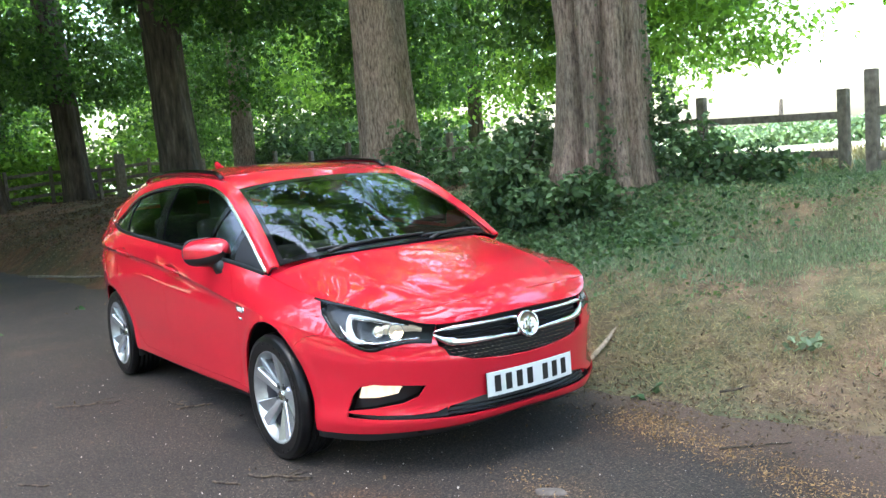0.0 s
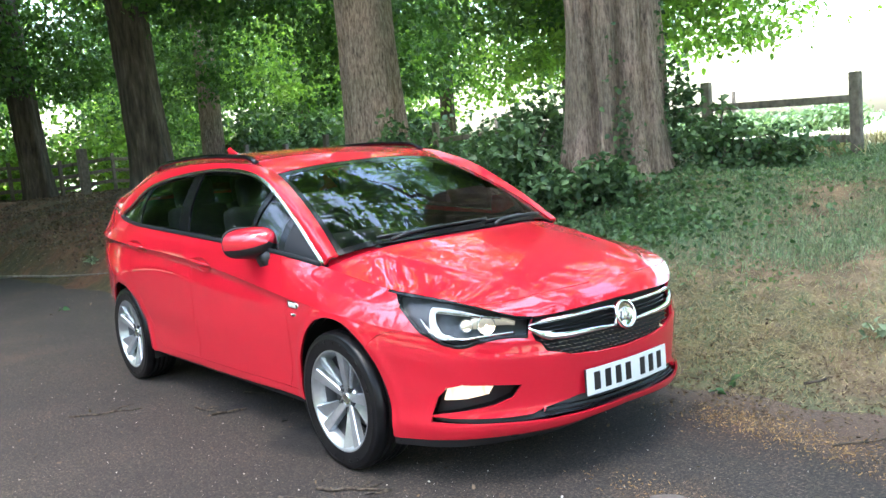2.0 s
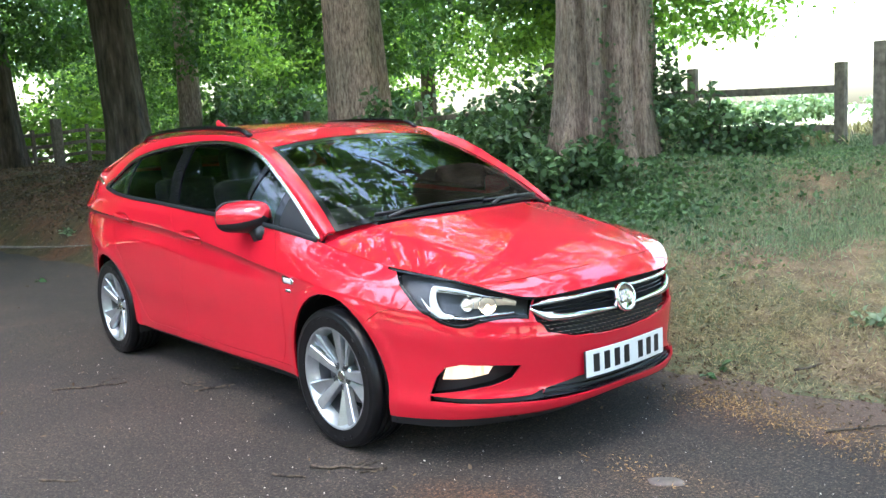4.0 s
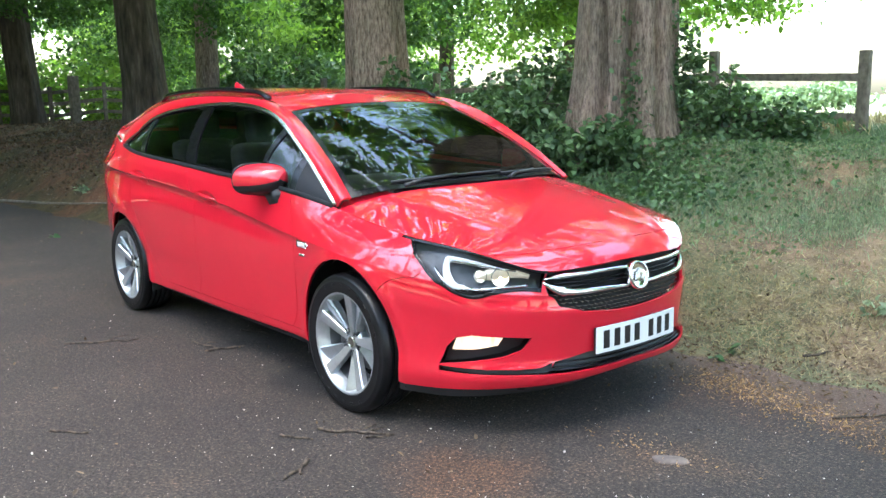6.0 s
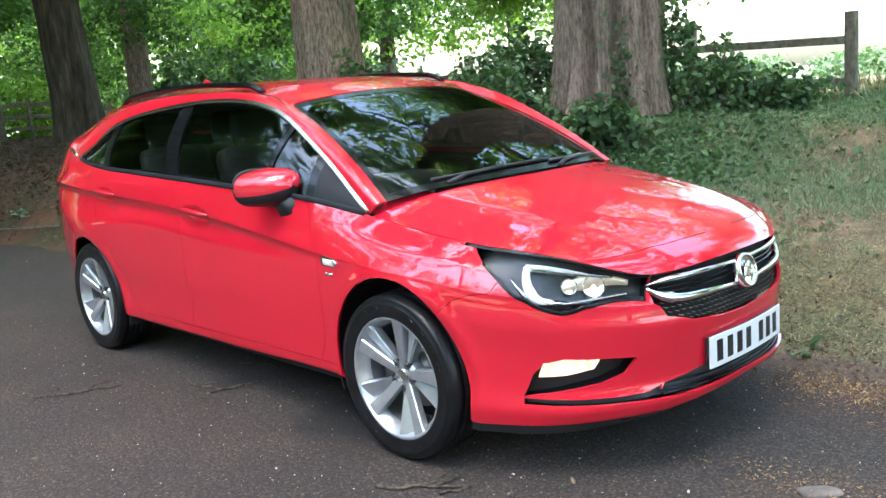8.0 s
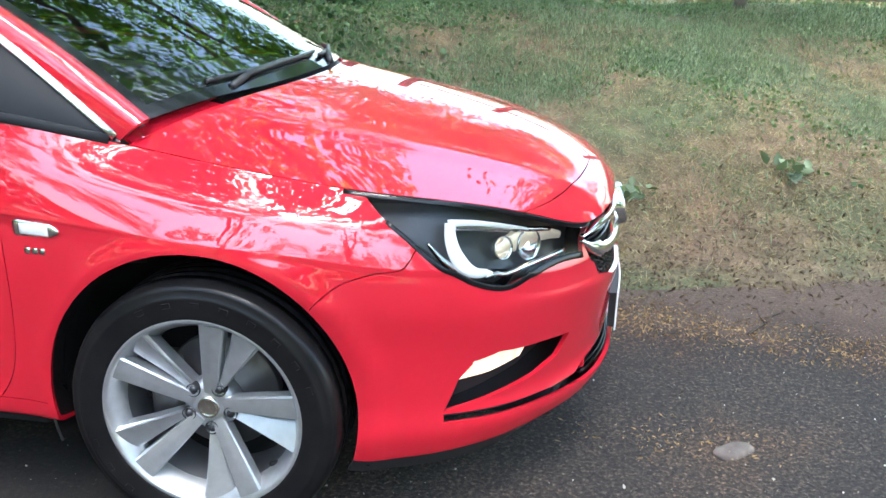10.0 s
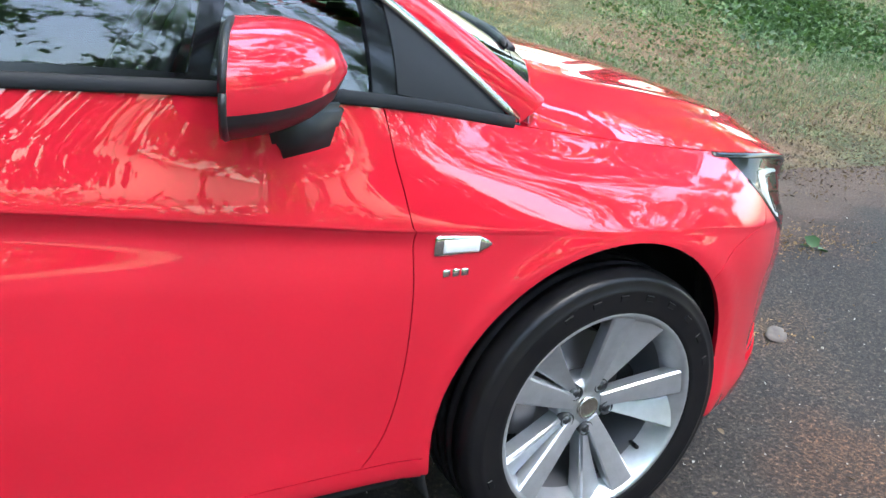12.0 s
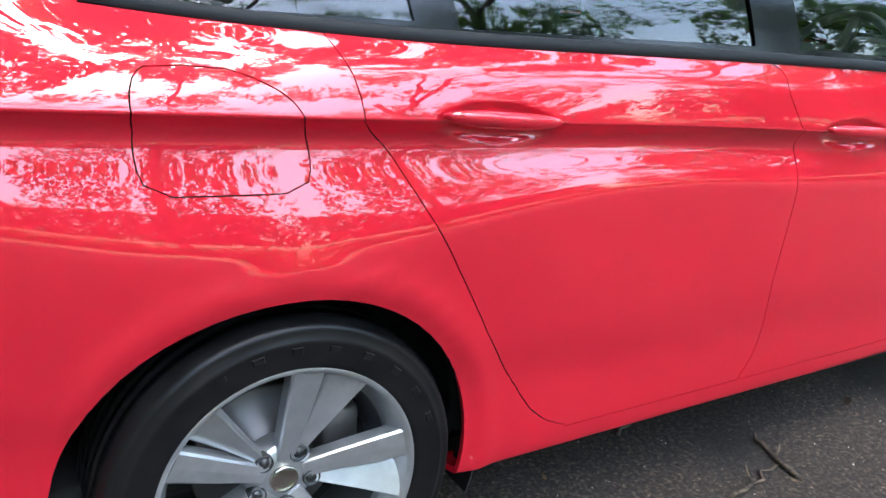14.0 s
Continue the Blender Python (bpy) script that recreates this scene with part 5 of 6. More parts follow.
_e = ramp(TARMAC, _b.outputs["Fac"], [(0.36, (0.045, 0.027, 0.019)), (0.52, (0.105, 0.066, 0.046)), (0.66, (0.20, 0.138, 0.098))])
EARTH_COLOUR = _e.outputs["Color"]
_v = node(TARMAC, "ShaderNodeTexVoronoi", Scale=105.0)
_o = TARMAC.node_tree.nodes.new("ShaderNodeTexCoord")
TARMAC.node_tree.links.new(_o.outputs["Object"], _v.inputs["Vector"])
_g = ramp(TARMAC, _v.outputs["Color"], [(0.25, (0.55, 0.53, 0.52)), (0.60, (1.0, 0.98, 0.95)), (0.80, (1.5, 1.42, 1.35)), (0.95, (1.9, 1.75, 1.6))])
_x = mix(TARMAC, 1.0, mix(TARMAC, 1.0, _k.outputs["Color"], _g.outputs["Color"], "MULTIPLY"), _d.outputs["Color"], "MULTIPLY")
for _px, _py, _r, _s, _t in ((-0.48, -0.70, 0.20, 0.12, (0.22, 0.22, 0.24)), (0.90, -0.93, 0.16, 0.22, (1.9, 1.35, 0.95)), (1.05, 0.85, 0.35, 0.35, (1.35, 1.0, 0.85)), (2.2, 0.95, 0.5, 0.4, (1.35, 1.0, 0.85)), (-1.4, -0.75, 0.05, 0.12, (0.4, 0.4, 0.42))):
    _x = stain_or_shade(TARMAC, _px, _py, _r, _s, _x, _t)
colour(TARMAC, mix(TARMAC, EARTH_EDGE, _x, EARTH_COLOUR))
rx = np.r_[np.arange(-60, -20, 2.0), np.arange(-20, 12, 0.1), np.arange(12, 61, 2.0)]
verts, faces = [], []
rng = np.random.default_rng(3)
fr = np.linspace(0, 1, 40)
for i, x in enumerate(rx):
    e = float(lane_edge(x)) + 0.10 * math.sin(x * 3.1) * math.sin(x * 1.3) + 0.05 * math.sin(x * 9.7) + rng.normal(0, 0.015)
    low = min(-6.4, e - 6.0)
    for k in fr:
        y = low + (e - low) * k
        verts.append((x, y, 0.0 if k < 1 else -0.012))
m = len(fr)
for i in range(len(rx) - 1):
    for j in range(m - 1):
        faces.append((i * m + j, (i + 1) * m + j, (i + 1) * m + j + 1, i * m + j + 1))
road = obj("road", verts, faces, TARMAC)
tagged(road, "worn grey tarmac lane with brown dirt and leaf litter", "road", kind="structure")

# ---- bark and leaves ----
BARK = mat("bark", (0.2, 0.16, 0.12), 0.95)
_a, _b = tex(BARK, 8.0, 10, (4.2, 4.2, 0.95), 0.74), tex(BARK, 1.0, 4)
_k = ramp(BARK, _a.outputs["Fac"], [(0.37, (0.070, 0.050, 0.040)), (0.49, (0.245, 0.182, 0.150)), (0.66, (0.46, 0.365, 0.310))])
_t = ramp(BARK, _b.outputs["Fac"], [(0.4, (0.85, 0.88, 0.80)), (0.65, (1.12, 1.05, 1.0))])
colour(BARK, mix(BARK, 1.0, _k.outputs["Color"], _t.outputs["Color"], "MULTIPLY"))
bump(BARK, _a.outputs["Fac"], 0.9, 0.06)
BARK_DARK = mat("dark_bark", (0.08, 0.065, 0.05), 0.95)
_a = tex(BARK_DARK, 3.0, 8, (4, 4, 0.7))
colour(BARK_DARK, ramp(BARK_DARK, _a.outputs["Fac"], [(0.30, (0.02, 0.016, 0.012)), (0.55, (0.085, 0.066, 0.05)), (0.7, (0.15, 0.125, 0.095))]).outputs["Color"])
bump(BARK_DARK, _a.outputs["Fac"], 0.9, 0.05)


def leaf_mat(name, low, high, through_light=0.45):
    m = bpy.data.materials.new(name)
    m.use_nodes = True
    t = m.node_tree
    b = t.nodes["Principled BSDF"]
    b.inputs["Roughness"].default_value = 0.5
    b.inputs["Specular IOR Level"].default_value = 0.35
    g = t.nodes.new("ShaderNodeNewGeometry")
    r = ramp(m, g.outputs["Random Per Island"], [(0.0, low), (0.7, high), (1.0, tuple(min(1, c * 1.35) for c in high))])
    t.links.new(r.outputs["Color"], b.inputs["Base Color"])
    tr, mx = t.nodes.new("ShaderNodeBsdfTranslucent"), t.nodes.new("ShaderNodeMixShader")
    yellow = mix(m, 1.0, r.outputs["Color"], (1.25, 1.45, 0.5), "MULTIPLY")
    t.links.new(yellow, tr.inputs["Color"])
    mx.inputs["Fac"].default_value = through_light
    t.links.new(b.outputs["BSDF"], mx.inputs[1])
    t.links.new(tr.outputs["BSDF"], mx.inputs[2])
    t.links.new(mx.outputs["Shader"], t.nodes["Material Output"].inputs["Surface"])
    return m


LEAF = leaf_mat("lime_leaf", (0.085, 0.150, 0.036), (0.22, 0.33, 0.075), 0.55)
# the lime leaf darkened, so its colour carries the shade inside the wood
LEAF_SHADED = leaf_mat("shaded_leaf", (0.034, 0.072, 0.022), (0.088, 0.155, 0.045), 0.45)
WEED = leaf_mat("weed_leaf", (0.075, 0.125, 0.055), (0.160, 0.225, 0.105), 0.2)
IVY = leaf_mat("ivy_leaf", (0.030, 0.064, 0.028), (0.095, 0.155, 0.066), 0.25)
GRASS = leaf_mat("grass_blade", (0.090, 0.122, 0.070), (0.215, 0.265, 0.165), 0.2)
STRAW = leaf_mat("dry_grass", (0.17, 0.13, 0.075), (0.36, 0.29, 0.17), 0.15)
LITTER = leaf_mat("leaf_litter", (0.040, 0.027, 0.017), (0.15, 0.10, 0.055), 0.05)


def leaves(name, centres, size, material, parent=None, label="", droop=0.5, long=1.5, seed=1, wide=0.5, fold=0.35, plain=False):
    """Many single leaves, each of two folded halves, as one mesh. size: metres, one or per leaf."""
    r = np.random.default_rng(seed)
    c = np.asarray(centres, float)
    n = len(c)
    size = np.broadcast_to(np.asarray(size, float), (n,)) * r.uniform(0.65, 1.3, n)
    turn, tip = r.uniform(0, 2 * math.pi, n), r.normal(-droop, 0.55, n)
    ahead = np.stack([np.cos(turn) * np.cos(tip), np.sin(turn) * np.cos(tip), np.sin(tip)], 1)
    side = np.cross(ahead, r.normal(0, 1, (n, 3)) + (0, 0, 1.2))
    side /= np.linalg.norm(side, axis=1)[:, None]
    up = np.cross(side, ahead)
    L, W = size[:, None] * long, size[:, None] * wide
    a = c
    b = c + ahead * L * 0.42 + side * W + up * W * fold
    t = c + ahead * L
    d = c + ahead * L * 0.42 - side * W + up * W * fold
    if wide < 0.3 or plain:
        verts = np.stack([a, b, t, d], 1).reshape(-1, 3)
        k = np.arange(n)[:, None] * 4
        faces = np.concatenate([k + (0, 1, 2), k + (0, 2, 3)], 1).reshape(-1, 3)
    else:
        lobes = [c + ahead * L * q + side * W * w + up * W * fold * abs(w) for q, w in ((0.22, 0.85), (0.60, 0.80), (0.60, -0.80), (0.22, -0.85))]
        verts = np.stack([a, lobes[0], lobes[1], t - up * L * 0.08, lobes[2], lobes[3]], 1).reshape(-1, 3)
        k = np.arange(n)[:, None] * 6
        faces = np.concatenate([k + (0, 1, 2), k + (0, 2, 3), k + (0, 3, 4), k + (0, 4, 5)], 1).reshape(-1, 3)
    me = bpy.data.meshes.new(name)
    me.vertices.add(len(verts))
    me.vertices.foreach_set("co", verts.ravel())
    me.loops.add(faces.size)
    me.loops.foreach_set("vertex_index", faces.ravel().astype(np.int32))
    me.polygons.add(len(faces))
    me.polygons.foreach_set("loop_start", np.arange(0, faces.size, 3, dtype=np.int32))
    me.update()
    me.validate()
    me.materials.append(material)
    ob = new(name, me)
    ob.parent = parent
    if label:
        tagged(ob, label)
    return ob


def trunk_mesh(height, r0, r1, flare, lobes, seed, lean=(0, 0), grooves=(), steps=60, sides=112):
    """A trunk with flutes that deepen to the foot and a flare of roots. grooves: (degrees, depth, width) of deep folds that run up it."""
    r = np.random.default_rng(seed)
    ph = r.uniform(0, 6.28, 6)
    verts, faces = [], []
    for i in range(steps + 1):
        t = (i / steps) ** 1.5
        z = -0.35 + t * (height + 0.35)
        rad = r0 + (r1 - r0) * min(1, max(0, z) / height) + flare * math.exp(-max(0, z) / 0.45)
        deep = 0.05 + 0.16 * math.exp(-max(0, z) / 0.9) + 0.05 * math.exp(-max(0, z) / 3.0)
        cx, cy = lean[0] * z, lean[1] * z
        cx += 0.04 * math.sin(z * 0.9 + ph[3])
        for k in range(sides):
            a = 2 * math.pi * k / sides
            f = math.cos(lobes * a + ph[0] + 0.12 * z) * 0.55 + math.cos((lobes + 2) * a + ph[1] - 0.1 * z) * 0.35 + math.cos(3 * a + ph[2]) * 0.3
            n = noise.noise(Vector((math.cos(a) * 2.2, math.sin(a) * 2.2, z * 0.8 + seed))) * 0.10
            n += noise.noise(Vector((math.cos(a) * 7, math.sin(a) * 7, z * 1.6 + seed))) * 0.03
            q = rad * (1 + deep * f + n)
            for g, cut, wide in grooves:
                off = (math.degrees(a) - g - 5 * math.sin(z * 1.1 + g) + 180) % 360 - 180
                q *= 1 - cut * math.exp(-((off / wide) ** 2)) * (0.55 + 0.45 * math.exp(-max(0, z) / 1.6))
            verts.append((cx + q * math.cos(a), cy + q * math.sin(a), z))
    for i in range(steps):
        for k in range(sides):
            a, b = i * sides + k, i * sides + (k + 1) % sides
            faces.append((a, b, b + sides, a + sides))
    return verts, faces


def limb(start, end, r0, seed, sag=0.3, n=9):
    r = np.random.default_rng(seed)
    a, b = np.array(start, float), np.array(end, float)
    pts = []
    for i in range(n + 1):
        t = i / n
        p = a + (b - a) * t + r.normal(0, 0.05, 3) * min(t, 1 - t) * 6
        p[2] += math.sin(t * math.pi) * sag
        pts.append(p)
    return tube(pts, [r0 * (1 - 0.85 * i / n) + 0.004 for i in range(n + 1)], 8)


def dapple(p, scale, seed):
    """Uneven values (mean 0, spread 1) over places, with lumps about scale metres apart."""
    r = np.random.default_rng(seed)
    out = np.zeros(len(p))
    for _ in range(16):
        way = r.normal(0, 1, 3) * (1, 1, 0.6)
        way *= 2 * math.pi / (scale * r.uniform(0.45, 1.7)) / np.linalg.norm(way)
        out += np.sin(p @ way + r.uniform(0, 6.28))
    return out / math.sqrt(8)


def sprays(boxes, seed):
    """Leaf places in (centre, half sizes, count, gap, scale) boxes: dense lumps of leaves with open gaps between them."""
    r = np.random.default_rng(seed)
    out = []
    for i, (centre, half, count, gap, scale) in enumerate(boxes):
        q = r.uniform(-1, 1, (count, 3))
        q = q[np.hypot(q[:, 0], q[:, 1]) < 1.0 + 0.3 * np.sin(np.arctan2(q[:, 1], q[:, 0]) * 5 + seed)]
        p = np.array(centre) + q * half
        lumps = 0.72 * dapple(p, scale, seed + i) + 0.68 * dapple(p, scale * 0.33, seed + i + 40)
        out.append(p[lumps + r.normal(0, 0.12, len(p)) > gap])
    return np.concatenate(out)


def clumps(boxes, per, spread_out, seed):
    """Leaf places: for each (centre, half sizes, clumps) box, clumps of leaves in flat sprays."""
    r = np.random.default_rng(seed)
    out = []
    for centre, half, count in boxes:
        c = np.array(centre) + r.uniform(-1, 1, (count, 3)) * half
        for p in c:
            k = max(4, int(per * r.uniform(0.4, 1.6)))
            s = spread_out * r.uniform(0.6, 1.4)
            out.append(p + r.normal(0, 1, (k, 3)) * (s, s, s * 0.38))
    return np.concatenate(out)


def tree(x, y, height, r0, r1, flare, lobes, seed, bark, label, limbs=(), crown=(), per=60, size=0.09, spread_out=0.45, leaf=None, lean=(0, 0), sink=0.0, roof=(), shade=(), grooves=()):
    """A tree: trunk, limbs to given places, and a crown of leaf sprays in boxes (places in the world)."""
    base = (x, y, float(lift(x, y)) - sink)
    t = thing("tree", label, "tree", pose(*base), group="trees along the lane")
    v, f = trunk_mesh(height, r0, r1, flare, lobes, seed, lean, grooves)
    obj("trunk", v, f, bark, t)
    for i, (z, end, r) in enumerate(limbs):
        s = (lean[0] * z, lean[1] * z, z)
        v, f = limb(s, np.array(end) - base, r, seed * 31 + i)
        obj("limb", v, f, bark, t)
    if len(crown):
        c = clumps(crown, per, spread_out, seed) - base
        o = leaves("crown", c, size, leaf or LEAF, t, seed=seed, plain=size > 0.095)
        tagged(o, kind="stuff")
    # shade boxes take the darkened leaf, so these sprays look shaded
    for boxes, tone, big in ((roof, leaf or LEAF, 0.105), (shade, LEAF_SHADED, 0.085)):
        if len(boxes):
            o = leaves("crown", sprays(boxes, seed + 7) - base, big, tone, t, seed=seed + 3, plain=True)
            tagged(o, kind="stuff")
    return t


# ---- trees ----
tree(-2.69, 4.37, 9, 0.50, 0.44, 0.17, 5, 11, BARK, "massive old tree with fluted grey-brown bark and ivied foot",
     limbs=[(5.5, (0.5, 3.2, 7.5), 0.13), (5.0, (-5.0, 3.5, 7.0), 0.12), (4.2, (1.2, 7.6, 4.6), 0.10), (4.4, (2.8, 5.5, 4.0), 0.05), (6.0, (-1, 0, 8.0), 0.14)],
     crown=[((0.6, 7.6, 3.8), (2.2, 0.9, 0.75), 44), ((-2.6, 7.2, 4.3), (1.0, 0.8, 0.7), 18), ((1.8, 8.5, 4.6), (2.4, 1.2, 1.0), 46), ((2.2, 5.4, 3.75), (1.2, 0.8, 0.55), 20), ((0.6, 5.2, 3.9), (1.2, 0.8, 0.5), 22), ((-1.5, 9.0, 6.4), (4.5, 1.6, 1.2), 30)], per=150, size=0.070, spread_out=0.36,
     roof=[((-1.6, 2.2, 7.6), (4.4, 3.8, 0.3), 46000, -0.05, 1.3), ((-3.2, 6.6, 7.0), (4.0, 2.4, 0.5), 16000, -0.1, 1.3)],
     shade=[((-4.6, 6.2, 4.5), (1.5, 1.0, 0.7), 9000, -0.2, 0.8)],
     grooves=[(-80, 0.52, 7), (-40, 0.40, 6), (-8, 0.28, 7), (-112, 0.22, 7), (-60, 0.16, 5), (60, 0.2, 10)])
tree(-8.09, 5.08, 9, 0.43, 0.36, 0.10, 6, 12, BARK, "tall tree with pale ridged bark and a little ivy",
     limbs=[(4.4, (-5.6, 8.2, 3.4), 0.07), (4.6, (-10.8, 3.5, 5.2), 0.07), (5.6, (-6, 1.0, 7.2), 0.12)],
     crown=[((-5.4, 8.6, 3.5), (1.8, 1.4, 0.9), 64), ((-5.2, 7.0, 4.7), (2.2, 1.6, 0.8), 40), ((-7.5, 6.5, 6.6), (3.5, 2.5, 1.4), 60)], per=150, size=0.074, spread_out=0.38,
     roof=[((-8, 1.6, 7.5), (3.8, 4.2, 0.3), 38000, -0.15, 1.3)],
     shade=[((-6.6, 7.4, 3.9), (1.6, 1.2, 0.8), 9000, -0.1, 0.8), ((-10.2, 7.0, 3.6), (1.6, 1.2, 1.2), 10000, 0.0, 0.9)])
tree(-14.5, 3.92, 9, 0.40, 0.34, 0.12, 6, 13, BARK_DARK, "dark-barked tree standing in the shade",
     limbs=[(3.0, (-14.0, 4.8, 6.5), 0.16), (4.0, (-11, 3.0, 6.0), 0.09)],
     crown=[((-11.5, 6.5, 4.4), (2.0, 1.5, 1.0), 50)], per=85, size=0.085, lean=(-0.015, -0.035), leaf=LEAF_SHADED,
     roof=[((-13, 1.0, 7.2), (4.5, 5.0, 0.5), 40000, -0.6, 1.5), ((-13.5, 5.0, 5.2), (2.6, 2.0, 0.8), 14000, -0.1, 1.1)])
tree(-17.64, 6.72, 9, 0.27, 0.22, 0.06, 5, 14, BARK, "slim pale-barked tree among the leaves",
     crown=[((-18, 9.0, 4.6), (3.5, 2.0, 1.6), 70)], per=85, size=0.10, shade=[((-17.0, 6.4, 4.0), (1.8, 1.2, 1.1), 9000, 0.0, 1.0)])
tree(-21.0, 3.3, 10, 0.36, 0.30, 0.10, 5, 15, BARK_DARK, "leaning dark tree beside the wooden fence", leaf=LEAF_SHADED,
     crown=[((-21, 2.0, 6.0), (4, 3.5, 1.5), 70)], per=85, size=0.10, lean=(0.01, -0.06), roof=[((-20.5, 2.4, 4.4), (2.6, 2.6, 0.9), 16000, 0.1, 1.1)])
tree(-21.5, 1.2, 10, 0.33, 0.27, 0.16, 5, 16, BARK_DARK, "dark tree trunk at the bend of the lane", leaf=LEAF_SHADED,
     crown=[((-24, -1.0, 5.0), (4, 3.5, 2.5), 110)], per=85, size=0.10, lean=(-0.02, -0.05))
for i, (x, y, w) in enumerate([(-44, 6, 6), (-40, 14, 6), (-36, 22, 6), (-46, -4, 6), (-40, -12, 6)]):
    z = float(lift(x, y))
    tree(x, y, 8, 0.3, 0.2, 0.05, 5, 130 + i, BARK_DARK, "distant tree of the wood beyond the paddock",
         crown=[((x, y, z + 3.0), (w, 3.0, 3.2), 190), ((x, y, z + 8.0), (w, 3.0, 3.0), 150)], per=48, size=0.23, spread_out=0.8)
# hazy line of trees beyond the field
for i, (x, y, w) in enumerate([(-95, 88, 16), (-62, 100, 16), (-30, 108, 15), (2, 112, 16)]):
    tree(x, y, 6, 0.4, 0.2, 0.1, 5, 160 + i, BARK_DARK, "far tree of the wood at the end of the field",
         crown=[((x, y, float(lift(x, y)) + 1.6), (w, 3.0, 1.2), 150)], per=30, size=0.5, spread_out=1.0, leaf=WEED)
# woodland behind, and the trees across the lane that the paint mirrors
for i, (x, y, w) in enumerate([(-27, 9, 4.5), (-22, 12, 4.5), (-30, 3, 4), (-33, -4, 4.5), (-17, 14, 3.4), (-13.5, 15.5, 3.2)]):
    z = float(lift(x, y)) + (1.5 if i > 3 else 0.0)
    tree(x, y, 8, 0.22, 0.15, 0.05, 5, 30 + i, BARK_DARK, "broad leafy tree of the wood behind the lane",
         crown=[((x, y, z + 2.4), (w, 2.5, 2.0), 60), ((x, y, z + 6.4), (w, 3.0, 2.2), 70)], per=85, size=0.115, spread_out=0.6, leaf=LEAF if i > 3 else LEAF_SHADED,
         shade=[((x + 1.5, y - 1.0, z + 3.4), (w, 1.4, 2.6), 26000, 0.15, 1.6)])
for i, (x, y) in enumerate([(-10.5, -12.5), (-3.0, -13.5), (4.5, -13.0), (10.5, -10.0)]):
    z = float(lift(x, y))
    tree(x, y, 10, 0.16, 0.12, 0.08, 6, 50 + i, BARK_DARK, "leafy tree across the lane",
         limbs=[(6.5, (x * 0.6, y * 0.55, z + 8.0), 0.12), (7.5, (x * 0.75, y * 0.35, z + 8.4), 0.11)], leaf=LEAF_SHADED,
         roof=[((x * 0.85, -2.6, 8.2), (3.6, 3.0, 0.35), 36000, -0.25, 1.4), ((x * 0.9, -7.6, 8.4), (3.6, 2.6, 0.4), 16000, 0.7, 1.7), ((x, y + 1.2, z + 2.25), (4.2, 1.0, 1.2), 34000, -0.45, 0.8), ((x, y + 1.2, z + 4.8), (3.4, 1.2, 1.2), 22000, 0.5, 0.9), ((x + 1.0, y + 0.4, z + 7.0), (3.6, 1.8, 1.2), 26000, 0.7, 1.3)])
tree(7.1, 5.1, 9, 0.42, 0.34, 0.14, 5, 68, BARK_DARK, "broad tree with a dark ivied foot on the bank", leaf=LEAF_SHADED,
     limbs=[(5.0, (4.0, 3.4, 6.8), 0.13), (4.6, (8.8, 3.0, 6.6), 0.12), (4.2, (5.2, 7.0, 5.4), 0.11)],
     roof=[((5.6, 3.2, 7.2), (3.4, 2.8, 0.4), 34000, 0.3, 1.3), ((6.0, 6.6, 5.2), (2.8, 1.4, 1.2), 26000, 0.2, 1.1), ((10.6, 5.0, 5.0), (2.4, 2.2, 1.5), 26000, 0.2, 1.1)])
# unseen trees added so the wing mirrors leaves instead of open sky
for i, (x, y) in enumerate(((17.0, -8.6), (25.0, -8.2))):
    z = float(lift(x, y))
    tree(x, y, 9, 0.28, 0.20, 0.10, 6, 170 + i, BARK_DARK, "leafy tree added out of view further along the lane", limbs=[(5.0, (x - 1.0, y + 4.5, 7.4), 0.12), (4.0, (x - 2.0, y + 2.0, 5.6), 0.10)], leaf=LEAF_SHADED,
         roof=[((x - 1.0, y + 5.8, 7.6), (3.8, 2.6, 0.5), 24000, 0.0, 1.4), ((x - 1.0, y + 1.0, z + 6.6), (3.8, 2.0, 1.0), 22000, 0.2, 1.3), ((x, y + 0.4, z + 3.4), (3.6, 1.2, 1.7), 34000, 0.0, 1.0)])
# unseen trees added to break up the bright reflection on the bonnet
for x, y in ((9.5, 9.6), (16.5, 10.5)):
    z = float(lift(x, y))
    tree(x, y, 9, 0.30, 0.22, 0.12, 6, int(60 + x), BARK_DARK, "spreading tree added out of view at the field edge", limbs=[(5.0, (x - 1.5, y - 4.0, 7.0), 0.12), (4.5, (x - 2.0, y + 0.5, 5.4), 0.10)],
         roof=[((x - 0.6, y - 0.5, z + 6.4), (3.6, 2.2, 0.6), 22000, -0.1, 1.4), ((x - 0.6, y, z + 4.0), (3.2, 1.5, 1.5), 20000, 0.1, 1.2)])


